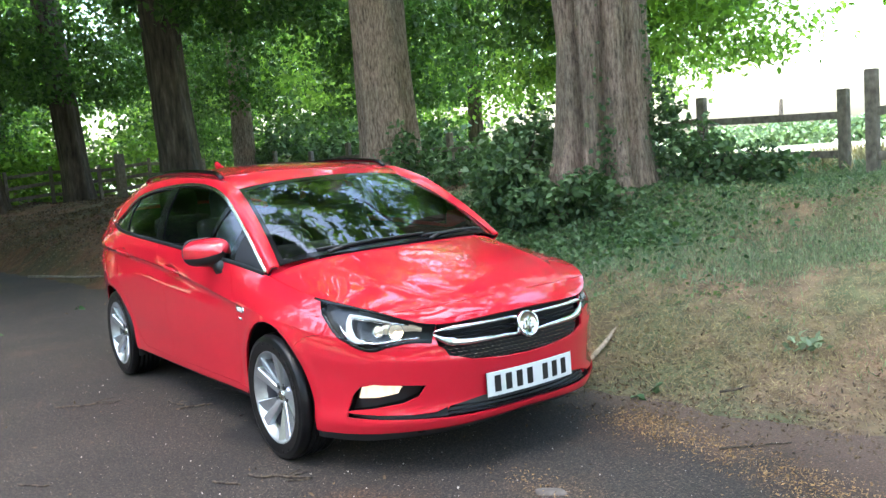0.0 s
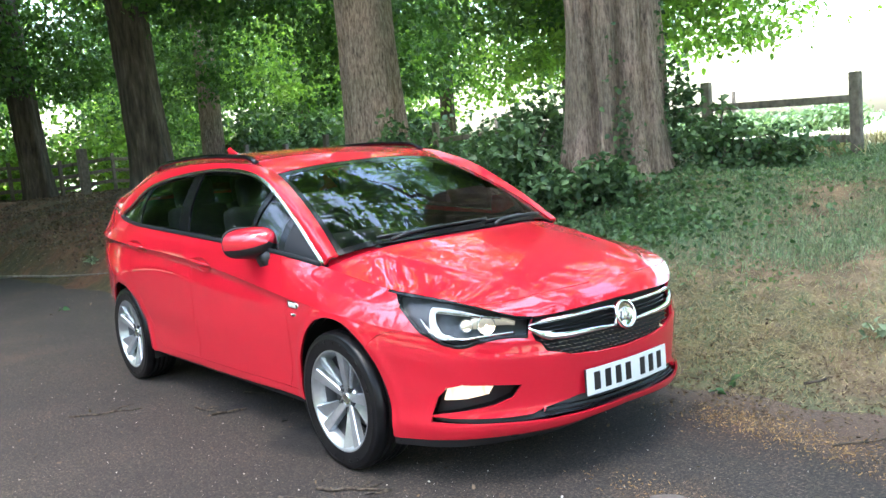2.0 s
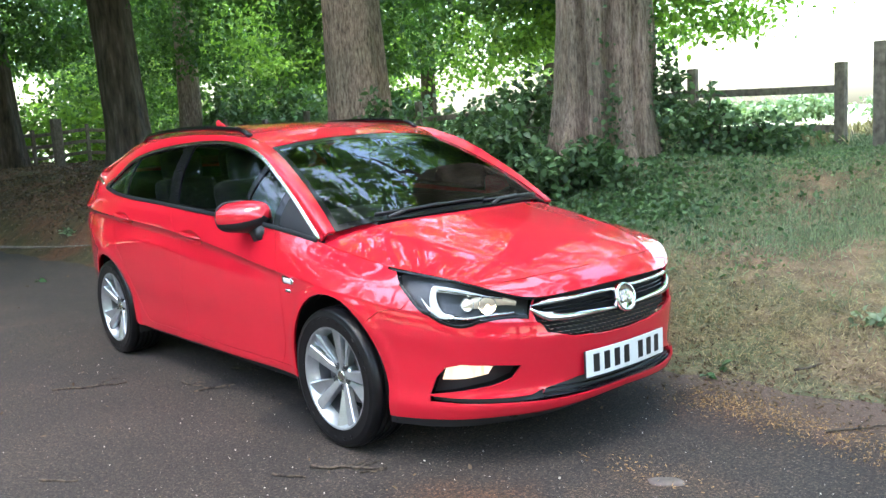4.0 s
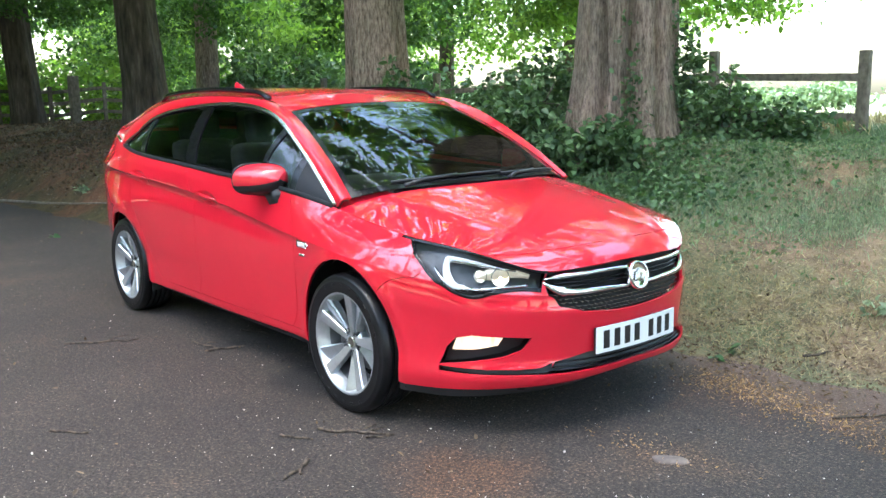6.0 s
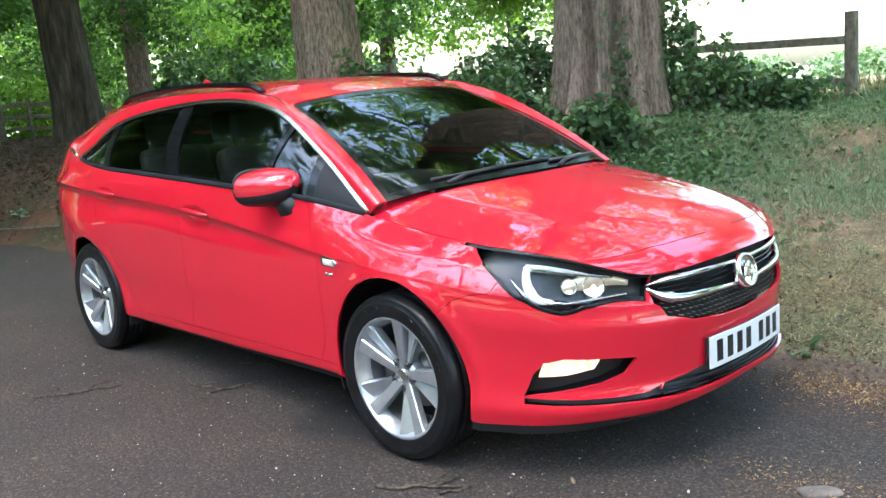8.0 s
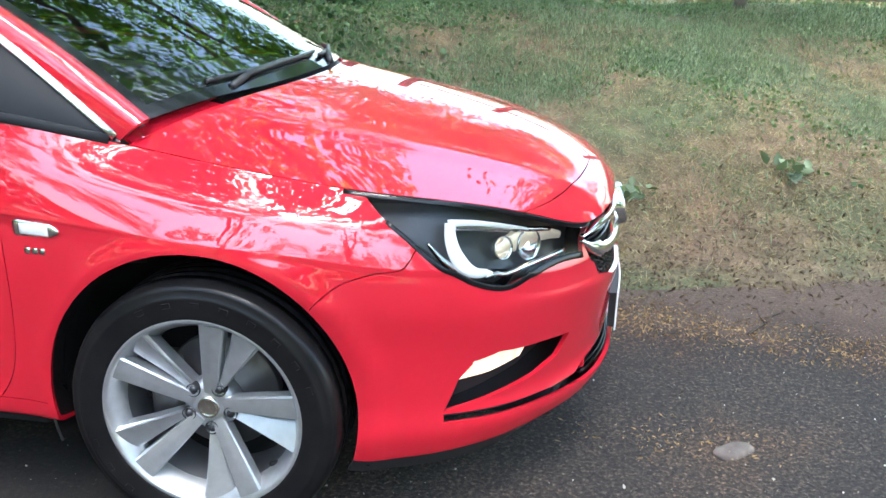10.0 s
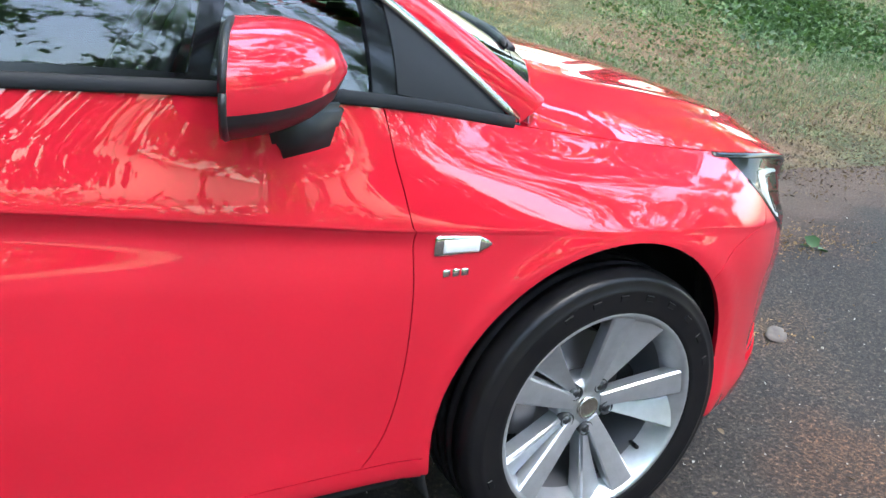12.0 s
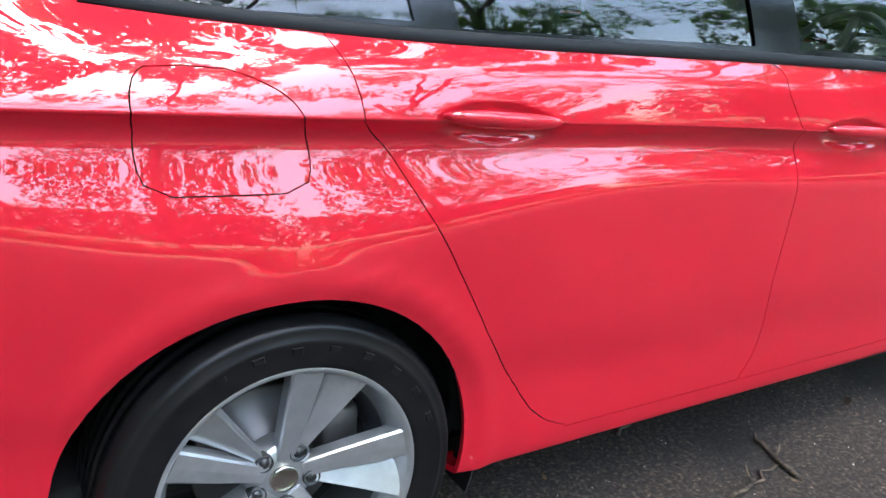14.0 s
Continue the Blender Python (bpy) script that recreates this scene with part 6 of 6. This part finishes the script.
def hedge(x0, x1, y, height, seed):
    """A stretch of dense hedge: stems and leaf sprays filling an uneven wall of green."""
    r = np.random.default_rng(seed)
    z = float(lift((x0 + x1) / 2, y))
    h = thing("hedge", ("tall" if height > 1 else "low") + " dense dark green hedge added unseen across the lane", "hedge", pose((x0 + x1) / 2, y, z), group="hedges across the lane")
    n = int((x1 - x0) * (480 if height > 1 else 160))
    t = r.uniform(0, 1, n)
    x = r.uniform(x0, x1, n)
    top = height * (1 + 0.16 * np.sin(x * 1.1 + seed) + 0.10 * np.sin(x * 2.9))
    p = np.c_[x - (x0 + x1) / 2, r.normal(0, 0.32, n), t * top + r.normal(0, 0.08, n)]
    o = leaves("foliage", np.repeat(p, 5, 0) + r.normal(0, 0.16, (n * 5, 3)), 0.095, LEAF_SHADED, h, seed=seed, plain=True)
    tagged(o, kind="stuff")
    for k in range(5):
        px = (k / 4 - 0.5) * (x1 - x0) * 0.9
        v, f = limb((px, 0, -0.1), (px + r.normal(0, 0.3), r.normal(0, 0.2), height * 0.9), 0.05, seed + k, 0.0)
        obj("stem", v, f, BARK_DARK, h)


# unseen hedge added across the lane to darken what the flank mirrors
for k in range(7):
    hedge(-17 + k * 4.4, -12.6 + k * 4.4, -8.6 + 0.25 * math.sin(k * 2.0), 2.2 if k < 2 else 0.6, 80 + k)
# unseen trees added to block the sky over the lane behind the car
for i, (x, y) in enumerate([(-11.5, -6.8), (-17.5, -6.5), (-24.5, -7.0)]):
    z = float(lift(x, y))
    tree(x, y, 9, 0.32, 0.22, 0.10, 6, 60 + i, BARK_DARK, "broad-leaved tree added out of view to shade the lane",
         limbs=[(6.0, (x + 0.5, y + 4.0, 7.4), 0.12), (6.6, (x - 1.0, y + 6.5, 8.2), 0.11)],
         crown=[((x, y - 0.5, 3.2), (3.2, 1.4, 1.8), 130), ((x, y + 1, 6.4), (3.2, 2.6, 1.8), 110), ((x, y + 5.0, 7.8), (3.4, 3.2, 1.0), 130), ((x, y + 10.0, 8.6), (3.4, 3.2, 1.2), 130)], per=60, size=0.16, spread_out=0.55, leaf=LEAF_SHADED)


# ---- fence ----
WOOD = mat("weathered_wood", (0.2, 0.17, 0.13), 0.9)
_a = tex(WOOD, 14, 8, (1.2, 1.2, 0.8))
colour(WOOD, ramp(WOOD, _a.outputs["Fac"], [(0.3, (0.085, 0.070, 0.054)), (0.6, (0.20, 0.17, 0.135)), (0.75, (0.28, 0.245, 0.20))]).outputs["Color"])
bump(WOOD, _a.outputs["Fac"], 0.5, 0.01)


def fence_post(x, y, height, w, parent):
    bm = bmesh.new()
    z = float(lift(x, y))
    box(bm, (x, y, z + height / 2 - 0.1), (w, w * 0.85, height + 0.2), 0.012, Matrix.Rotation(radians(random.uniform(-6, 6)), 3, "Z"))
    for v in bm.verts:
        v.co.x += (v.co.z - z) * random.uniform(-0.004, 0.004)
    return part("post", bm, WOOD, parent)


def fence_rail(a, b, za, zb, h, parent):
    bm = bmesh.new()
    d = Vector((b[0] - a[0], b[1] - a[1], zb - za))
    made = box(bm, (0, 0, 0), (d.length + 0.06, 0.045, h), 0.008)
    for v in bm.verts:
        v.co.z += 0.012 * math.sin(v.co.x * 1.7)
    m = Matrix.Translation(((a[0] + b[0]) / 2, (a[1] + b[1]) / 2, (za + zb) / 2)) @ d.to_track_quat("X", "Z").to_matrix().to_4x4()
    bmesh.ops.transform(bm, matrix=m, verts=bm.verts)
    part("rail", bm, WOOD, parent)


def fence(posts, label, rails=(0.60, 0.17), height=0.90, w=0.11, h=0.085):
    fx, fy = posts[0][:2]
    f = thing("fence", label, "fence", group="field fences")
    for x, y in posts:
        fence_post(x, y, height, w, f)
    for a, b in zip(posts, posts[1:]):
        za, zb = float(lift(*a)), float(lift(*b))
        for r in rails:
            fence_rail(a, b, za + r, zb + r, h, f)
    return f


fence([(-26, 7.2), (-24, 7.1), (-22, 7.0), (-20, 6.9), (-18, 6.85), (-16, 6.8), (-14, 6.75), (-12.2, 6.7), (-10.3, 6.68), (-8.5, 6.64), (-6.7, 6.6), (-4.8, 6.55), (-3.0, 6.5), (-1.28, 6.72)], "weathered post-and-rail fence along the field edge")
fence([(-0.45, 5.75), (0.60, 5.92), (2.3, 6.1), (4.0, 6.2), (5.7, 6.3), (7.5, 6.4), (9.5, 6.5), (12, 6.6)], "taller weathered post-and-rail fence along the field", height=1.0)
fence([(-21.5, 1.6), (-21.3, 2.7), (-21.1, 3.9), (-20.8, 5.2), (-20.6, 6.7)], "wooden paddock fence under the trees", (0.25, 0.55, 0.85), 1.0, 0.10, 0.09)
gate_post = thing("gate_post", "thick weathered wooden gate post under the trees", "post", pose(-19.6, 4.05, float(lift(-19.6, 4.05))))
bm = bmesh.new()
box(bm, (0, 0, 0.5), (0.24, 0.22, 1.3), 0.03)
part("post", bm, WOOD, gate_post)

# ---- bank plants ----
rng = np.random.default_rng(21)


def scatter(n, x0, x1, y0, y1, keep):
    """Points on the ground, kept with the chance keep(x, y)."""
    x, y = rng.uniform(x0, x1, n), rng.uniform(y0, y1, n)
    ok = rng.uniform(0, 1, n) < keep(x, y)
    return np.c_[x[ok], y[ok], lift(x[ok], y[ok])]


def patch(x, y, s=1.0, k=0.0):
    return 0.5 + 0.25 * (np.sin(x * 1.9 * s + 1.3 + k) * np.sin(y * 2.3 * s - 0.6) + np.sin(x * 0.8 * s - y * 1.1 * s + 2 * k) + 0.6 * np.sin(x * 5.1 * s + k) * np.sin(y * 4.3 * s))


def ground_stuff(name, points, label, category, size, material, **how):
    o = leaves(name, points, size, material, None, "", **how)
    return tagged(o, label, category, kind="stuff")


dd = lambda x, y: y - lane_edge(x)
ground_stuff("grass", scatter(700000, -6, 10, 1.2, 8.5, lambda x, y: np.clip(dd(x, y) / 1.3 - 0.25, 0, 1) * np.clip(patch(x, y, 1.2) * 2.4 - 0.75, 0.05, 1) * np.exp(-np.hypot(x - 2, y - 2) / 9)), "short uneven green grass on the bank", "grass", 0.042, GRASS, droop=-0.75, long=1.3, wide=0.07, seed=5)
ground_stuff("dry_grass", scatter(620000, -4, 6, 0.9, 5, lambda x, y: np.maximum(np.clip(1.15 - np.abs(dd(x, y) - 0.75) / 0.8, 0, 1) * np.clip(patch(x, y, 1.4, 2) * 1.4, 0.25, 1), np.clip(0.75 - 1.5 * patch(x, y, 1.2), 0.06, 0.6) * (dd(x, y) > 0.3)) * np.exp(-np.hypot(x - 1, y - 1) / 8)), "straw-coloured dry grass along the verge", "dry grass", 0.028, STRAW, droop=-0.12, long=1.5, wide=0.06, seed=6)
ground_stuff("weeds", scatter(110000, -5, 7, 1.8, 7, lambda x, y: np.clip((dd(x, y) - 0.7) * 0.6, 0, 1) * np.clip(patch(x, y, 1.0, 4) * 2.6 - 0.9, 0, 1)), "low green weeds and clover on the bank", "weeds", 0.026, WEED, droop=-0.25, long=1.1, seed=7)
ground_stuff("ivy", scatter(60000, -5.2, 0.5, 1.9, 5.5, lambda x, y: np.exp(-(((x + 2.6) / 1.35) ** 2 + ((y - 3.5) / 0.95) ** 2)) * np.clip(patch(x, y, 1.6, 1) + 0.4, 0, 1)) + (0, 0, 0.03), "dark ivy carpet round the tree foot", "ivy", 0.042, IVY, droop=-0.1, long=1.15, seed=8)
ground_stuff("ivy", scatter(50000, 4.6, 8.4, 2.6, 6.0, lambda x, y: np.exp(-(((x - 6.3) / 0.85) ** 2 + ((y - 4.1) / 0.70) ** 2)) * np.clip(patch(x, y, 1.6, 1) + 0.4, 0, 1)) + (0, 0, 0.03), "dark ivy carpet round the foot of the broad tree", "ivy", 0.045, IVY, droop=-0.1, long=1.15, seed=18)
far_bank = scatter(110000, -24, -4, -1.5, 7, lambda x, y: np.clip(dd(x, y) * 1.5, 0, 1) * 0.6)
ground_stuff("leaf_litter", far_bank, "brown fallen leaves on the shaded bank", "leaf litter", 0.034, LITTER, droop=0.0, long=1.3, seed=9)
ground_stuff("far_grass", scatter(60000, -30, 14, 6.3, 22, lambda x, y: np.clip(0.9 - np.hypot(x + 4, y - 6) / 30, 0, 1)), "pale meadow grass of the field", "grass", 0.16, STRAW, droop=-0.9, long=1.4, wide=0.08, seed=10)
ground_stuff("hedge_plants", np.concatenate([p + rng.normal(0, 1, (60, 3)) * (0.18, 0.14, 0.05) + (0, 0, 0.05) for p in scatter(40, -2.4, 9, 6.4, 7.4, lambda x, y: 0 * x + 0.9)]), "pale green nettles and brambles under the fence", "brambles", 0.036, WEED, long=1.4, seed=11)


def bush(name, label, blobs, size, seed, material=IVY):
    x, y = blobs[0][0][:2]
    b = thing(name, label, "bush", pose(x, y, float(lift(x, y))))
    base = np.array((x, y, float(lift(x, y))))
    r = np.random.default_rng(seed)
    places = []
    for centre, half, n in blobs:
        q = r.normal(0, 1, (n, 3))
        q /= np.linalg.norm(q, axis=1)[:, None]
        q *= r.uniform(0.35, 1.0, n)[:, None] ** 0.5
        lump = 1 + 0.35 * np.sin(q[:, :1] * 5 + seed) * np.sin(q[:, 1:2] * 6) + 0.2 * np.sin(q[:, 2:] * 9)
        places.append(np.array(centre) + q * half * lump)
    o = leaves("foliage", np.concatenate(places) - base, size, material, b, droop=0.35, long=1.25, seed=seed)
    tagged(o, kind="stuff")
    for i in range(7):
        c, half, _ = blobs[i % len(blobs)]
        v, f = limb((r.normal(0, 0.1), r.normal(0, 0.1), -0.05), np.array(c) - base + r.normal(0, 0.4, 3) * half, 0.010, seed + i, 0.05, 6)
        obj("stem", v, f, BARK_DARK, b)
    return b


bush("bush", "leafy green bush against the foot of the old tree", [((-3.55, 3.75, 1.12), (0.46, 0.42, 0.42), 1500), ((-3.95, 4.0, 1.32), (0.42, 0.42, 0.36), 1000), ((-2.85, 3.50, 0.88), (0.40, 0.26, 0.22), 800), ((-3.25, 3.5, 1.15), (0.32, 0.30, 0.34), 700), ((-2.35, 3.70, 0.95), (0.45, 0.22, 0.20), 700), ((-3.6, 4.2, 1.55), (0.36, 0.32, 0.34), 700)], 0.066, 71)
bush("bush", "ivy and bramble thicket beside the old tree", [((-1.75, 4.85, 1.20), (0.34, 0.34, 0.34), 1000), ((-1.35, 5.3, 1.08), (0.36, 0.30, 0.20), 700), ((-2.16, 4.80, 1.55), (0.16, 0.24, 0.50), 500)], 0.058, 72)
bush("bush", "small dark bush beside the tall tree", [((-7.4, 4.9, 1.3), (0.35, 0.35, 0.55), 700), ((-7.0, 5.4, 1.1), (0.6, 0.4, 0.4), 700)], 0.08, 73)
bush("bush", "dark undergrowth below the paddock trees", [((-17.0, 7.6, 1.6), (1.6, 0.8, 0.9), 1800), ((-14.5, 8.0, 1.5), (1.5, 0.8, 0.8), 1500), ((-11, 8.2, 1.4), (1.6, 0.7, 0.6), 1400)], 0.12, 74)
bush("bush", "yellow-green undergrowth behind the paddock fence", [((-23.5, 3.0, 1.7), (1.2, 2.4, 1.0), 2600), ((-24, 6.5, 1.8), (1.5, 1.6, 1.2), 1800), ((-24, -1.0, 1.5), (1.3, 2.0, 1.0), 1800)], 0.14, 75, LEAF)
# ivy climbing the old trunk
climb = []
for a0, z1, n in ((-42, 1.3, 170), (-150, 0.9, 160), (24, 1.9, 280)):
    for _ in range(n):
        z = abs(rng.normal(0, z1 / 2.2))
        a = radians(a0 + rng.normal(0, 9 - 2 * min(z, 3)))
        r = 0.50 + 0.12 * math.exp(-z / 0.45) + rng.uniform(0.0, 0.08)
        climb.append((-2.69 + r * math.cos(a), 4.37 + r * math.sin(a), 0.95 + z))
ivy_vine = leaves("climbing_ivy", np.array(climb), 0.048, IVY, None, "", long=1.1, seed=76)
tagged(ivy_vine, "ivy climbing the old tree trunk", "ivy", kind="stuff")

# ---- litter, twigs and stones on the lane ----
road_bits = scatter(26000, -9, 6, -3.2, 1.4, lambda x, y: np.where(dd(x, y) < 0.1, 0.10 + 0.5 * np.exp(dd(x, y) / 0.35), 0.3))
road_bits[:, 2] = np.maximum(road_bits[:, 2], 0.0) + 0.003
ground_stuff("lane_litter", road_bits, "scattered leaf scraps and chippings on the lane", "leaf litter", rng.choice([0.006, 0.009, 0.014, 0.022], len(road_bits), p=[0.45, 0.35, 0.15, 0.05]), LITTER, droop=0.0, long=1.4, wide=0.4, fold=0.2, seed=12)
t = rng.uniform(0, 1, 3000) ** 1.3
strip = np.c_[0.85 + t * 1.6 + rng.normal(0, 0.12, 3000), 0.74 - t * 0.30 + rng.normal(0, 0.10, 3000), np.full(3000, 0.004)]
strip2 = np.c_[rng.normal(1.18, 0.16, 1600), rng.normal(-0.22, 0.06, 1600), np.full(1600, 0.004)][:170]
CHIPS = leaf_mat("orange_chaff", (0.13, 0.075, 0.032), (0.34, 0.21, 0.09), 0.05)
ground_stuff("chaff", np.concatenate([strip, strip2]), "orange-brown chaff swept along the lane edge", "leaf litter", 0.011, CHIPS, droop=0.0, long=1.6, wide=0.25, fold=0.2, seed=13)
verge_bits = scatter(52000, -3, 6, 0.5, 3.2, lambda x, y: np.clip(1 - np.abs(dd(x, y) - 0.25) / 0.9, 0, 1))
verge_bits[:, 2] = np.maximum(verge_bits[:, 2], 0.0)
verge_bits[:, 2] += 0.006
ground_stuff("verge_litter", verge_bits, "dry scraps on the bare earth of the verge", "leaf litter", 0.018, LITTER, droop=0.0, long=1.6, wide=0.25, seed=14)
chips = scatter(5200, -4, 4, -2.6, 1.0, lambda x, y: 0.25 + 0.6 * np.exp(-np.hypot(x - 0.5, y + 0.9) / 1.1))
chips[:, 2] = 0.003
PALE = leaf_mat("pale_chipping", (0.24, 0.20, 0.16), (0.55, 0.50, 0.43), 0.0)
ground_stuff("chippings", chips, "pale stone chippings scattered over the lane", "gravel", rng.choice([0.0035, 0.0055, 0.009], len(chips), p=[0.55, 0.37, 0.08]), PALE, droop=0.0, long=1.2, wide=0.5, fold=0.5, seed=15)
TWIG = mat("twig_bark", (0.075, 0.055, 0.040), 0.9)
_a = tex(TWIG, 40, 4)
colour(TWIG, ramp(TWIG, _a.outputs["Fac"], [(0.40, (0.024, 0.017, 0.012)), (0.62, (0.10, 0.074, 0.052))]).outputs["Color"])


def twig(x, y, length, turn, r, seed, forks=1, z=None):
    g = np.random.default_rng(seed)
    z0 = (max(0.0, float(lift(x, y))) if z is None else z) + r * 0.7
    o = thing("twig", "thin brown fallen twig lying on the lane", "twig", pose(x, y, z0, 0, 0, turn), group="fallen twigs")
    pts = [(length * (i / 7 - 0.5), g.normal(0, length * 0.03), abs(g.normal(0, 0.003))) for i in range(8)]
    v, f = tube(pts, [r * (1 - 0.07 * i) for i in range(8)], 6)
    obj("stem", v, f, TWIG, o)
    for k in range(forks):
        p = np.array(pts[3 + k])
        e = p + (length * 0.28, length * g.choice([-0.22, 0.22]), 0.006)
        v, f = tube([p, (p + e) / 2 + g.normal(0, 0.006, 3), e], [r * 0.6, r * 0.5, r * 0.25], 6)
        obj("side_shoot", v, f, TWIG, o)


for i, (x, y, L, a, r, forks) in enumerate([(0.25, -1.0, 0.34, 38, 0.008, 2), (0.13, -1.21, 0.16, 30, 0.007, 0), (-1.32, -0.82, 0.20, 70, 0.008, 1), (-1.95, -1.32, 0.42, 60, 0.007, 2), (-0.59, -1.91, 0.18, 40, 0.007, 0),
                                            (-2.9, -2.1, 0.22, 60, 0.010, 0), (1.59, 0.76, 0.34, 55, 0.006, 1), (1.05, 1.45, 0.30, 70, 0.008, 0), (0.35, -0.95, 0.10, 60, 0.006, 1), (2.45, 0.95, 0.18, -40, 0.008, 0), (-1.53, -0.53, 0.22, 20, 0.006, 1), (0.42, -1.38, 0.18, -60, 0.009, 1), (-1.46, -0.89, 0.24, 15, 0.006, 1)]):
    twig(x, y, L, a, r, 90 + i, forks)
DRY_STICK = mat("dry_stick", (0.36, 0.28, 0.20), 0.85)
colour(DRY_STICK, ramp(DRY_STICK, tex(DRY_STICK, 30, 5).outputs["Fac"], [(0.35, (0.20, 0.15, 0.105)), (0.65, (0.48, 0.39, 0.29))]).outputs["Color"])
stick = thing("branch", "pale bare stick lying on the verge", "branch")
v, f = tube([(0.02, 1.30, 0.07), (0.0, 1.45, 0.135), (-0.09, 1.64, 0.175), (-0.14, 1.78, 0.205), (-0.13, 1.92, 0.245)], [0.016, 0.015, 0.013, 0.011, 0.007], 8)
obj("stem", v, f, DRY_STICK, stick)
stick = thing("branch", "long pale fallen branch on the shaded bank", "branch")
v, f = tube([(-10.3, -0.1, 0.10), (-9.7, 0.08, 0.12), (-9.0, 0.28, 0.13), (-8.4, 0.50, 0.15), (-7.6, 0.75, 0.20)], [0.020, 0.018, 0.016, 0.012, 0.006], 8)
obj("stem", v, f, WOOD, stick)
STONE = mat("pale_stone", (0.30, 0.27, 0.24), 0.9)
_a = tex(STONE, 25, 6)
colour(STONE, ramp(STONE, _a.outputs["Fac"], [(0.3, (0.10, 0.078, 0.066)), (0.7, (0.17, 0.138, 0.118))]).outputs["Color"])
bump(STONE, _a.outputs["Fac"], 0.4, 0.005)


def stone(x, y, a, b, h, turn, seed):
    bm = bmesh.new()
    bmesh.ops.create_icosphere(bm, subdivisions=3, radius=1)
    for v in bm.verts:
        k = 1 + 0.22 * noise.noise(v.co * 1.3 + Vector((seed, 0, 0))) + 0.06 * noise.noise(v.co * 5)
        v.co = Vector((v.co.x * a * k, v.co.y * b * k, max(-0.6, min(v.co.z, 0.62)) * h))
    o = part("stone", bm, STONE)
    o.matrix_world = pose(x, y, h * 0.2, 0, 0, turn)
    tagged(o, "flat pale stone set in the tarmac", "stone")


stone(1.30, -0.25, 0.072, 0.036, 0.014, 40, 3)
GREEN_LEAF = leaf_mat("fallen_green_leaf", (0.04, 0.09, 0.03), (0.07, 0.14, 0.05), 0.1)
for i, (x, y, s) in enumerate([(0.665, 1.145, 0.075), (2.2, 0.33, 0.05), (0.70, 0.98, 0.05), (-6.6, -0.3, 0.10), (-5.6, -1.3, 0.08)]):
    o = leaves("fallen_leaf", np.array([(x, y, 0.012), (x + 0.03, y + 0.02, 0.014), (x - 0.02, y + 0.035, 0.010)]), s, GREEN_LEAF, None, "", droop=-0.05, long=1.2, seed=i)
    tagged(o, "green leaves fallen on the lane edge", "leaf", group="fallen leaves", kind="stuff")
for i, (x, y) in enumerate([(1.13, 1.95), (2.0, 2.3), (-8.8, 0.75), (3.2, 2.4)]):
    z = float(lift(x, y))
    o = leaves("weed", np.c_[rng.normal(x, 0.05, 26), rng.normal(y, 0.05, 26), z + rng.uniform(0.01, 0.08, 26)], 0.045, GRASS, None, "", droop=-0.3, long=1.5, seed=40 + i)
    tagged(o, "small leafy weed on the bank", "weed", group="bank weeds", kind="stuff")
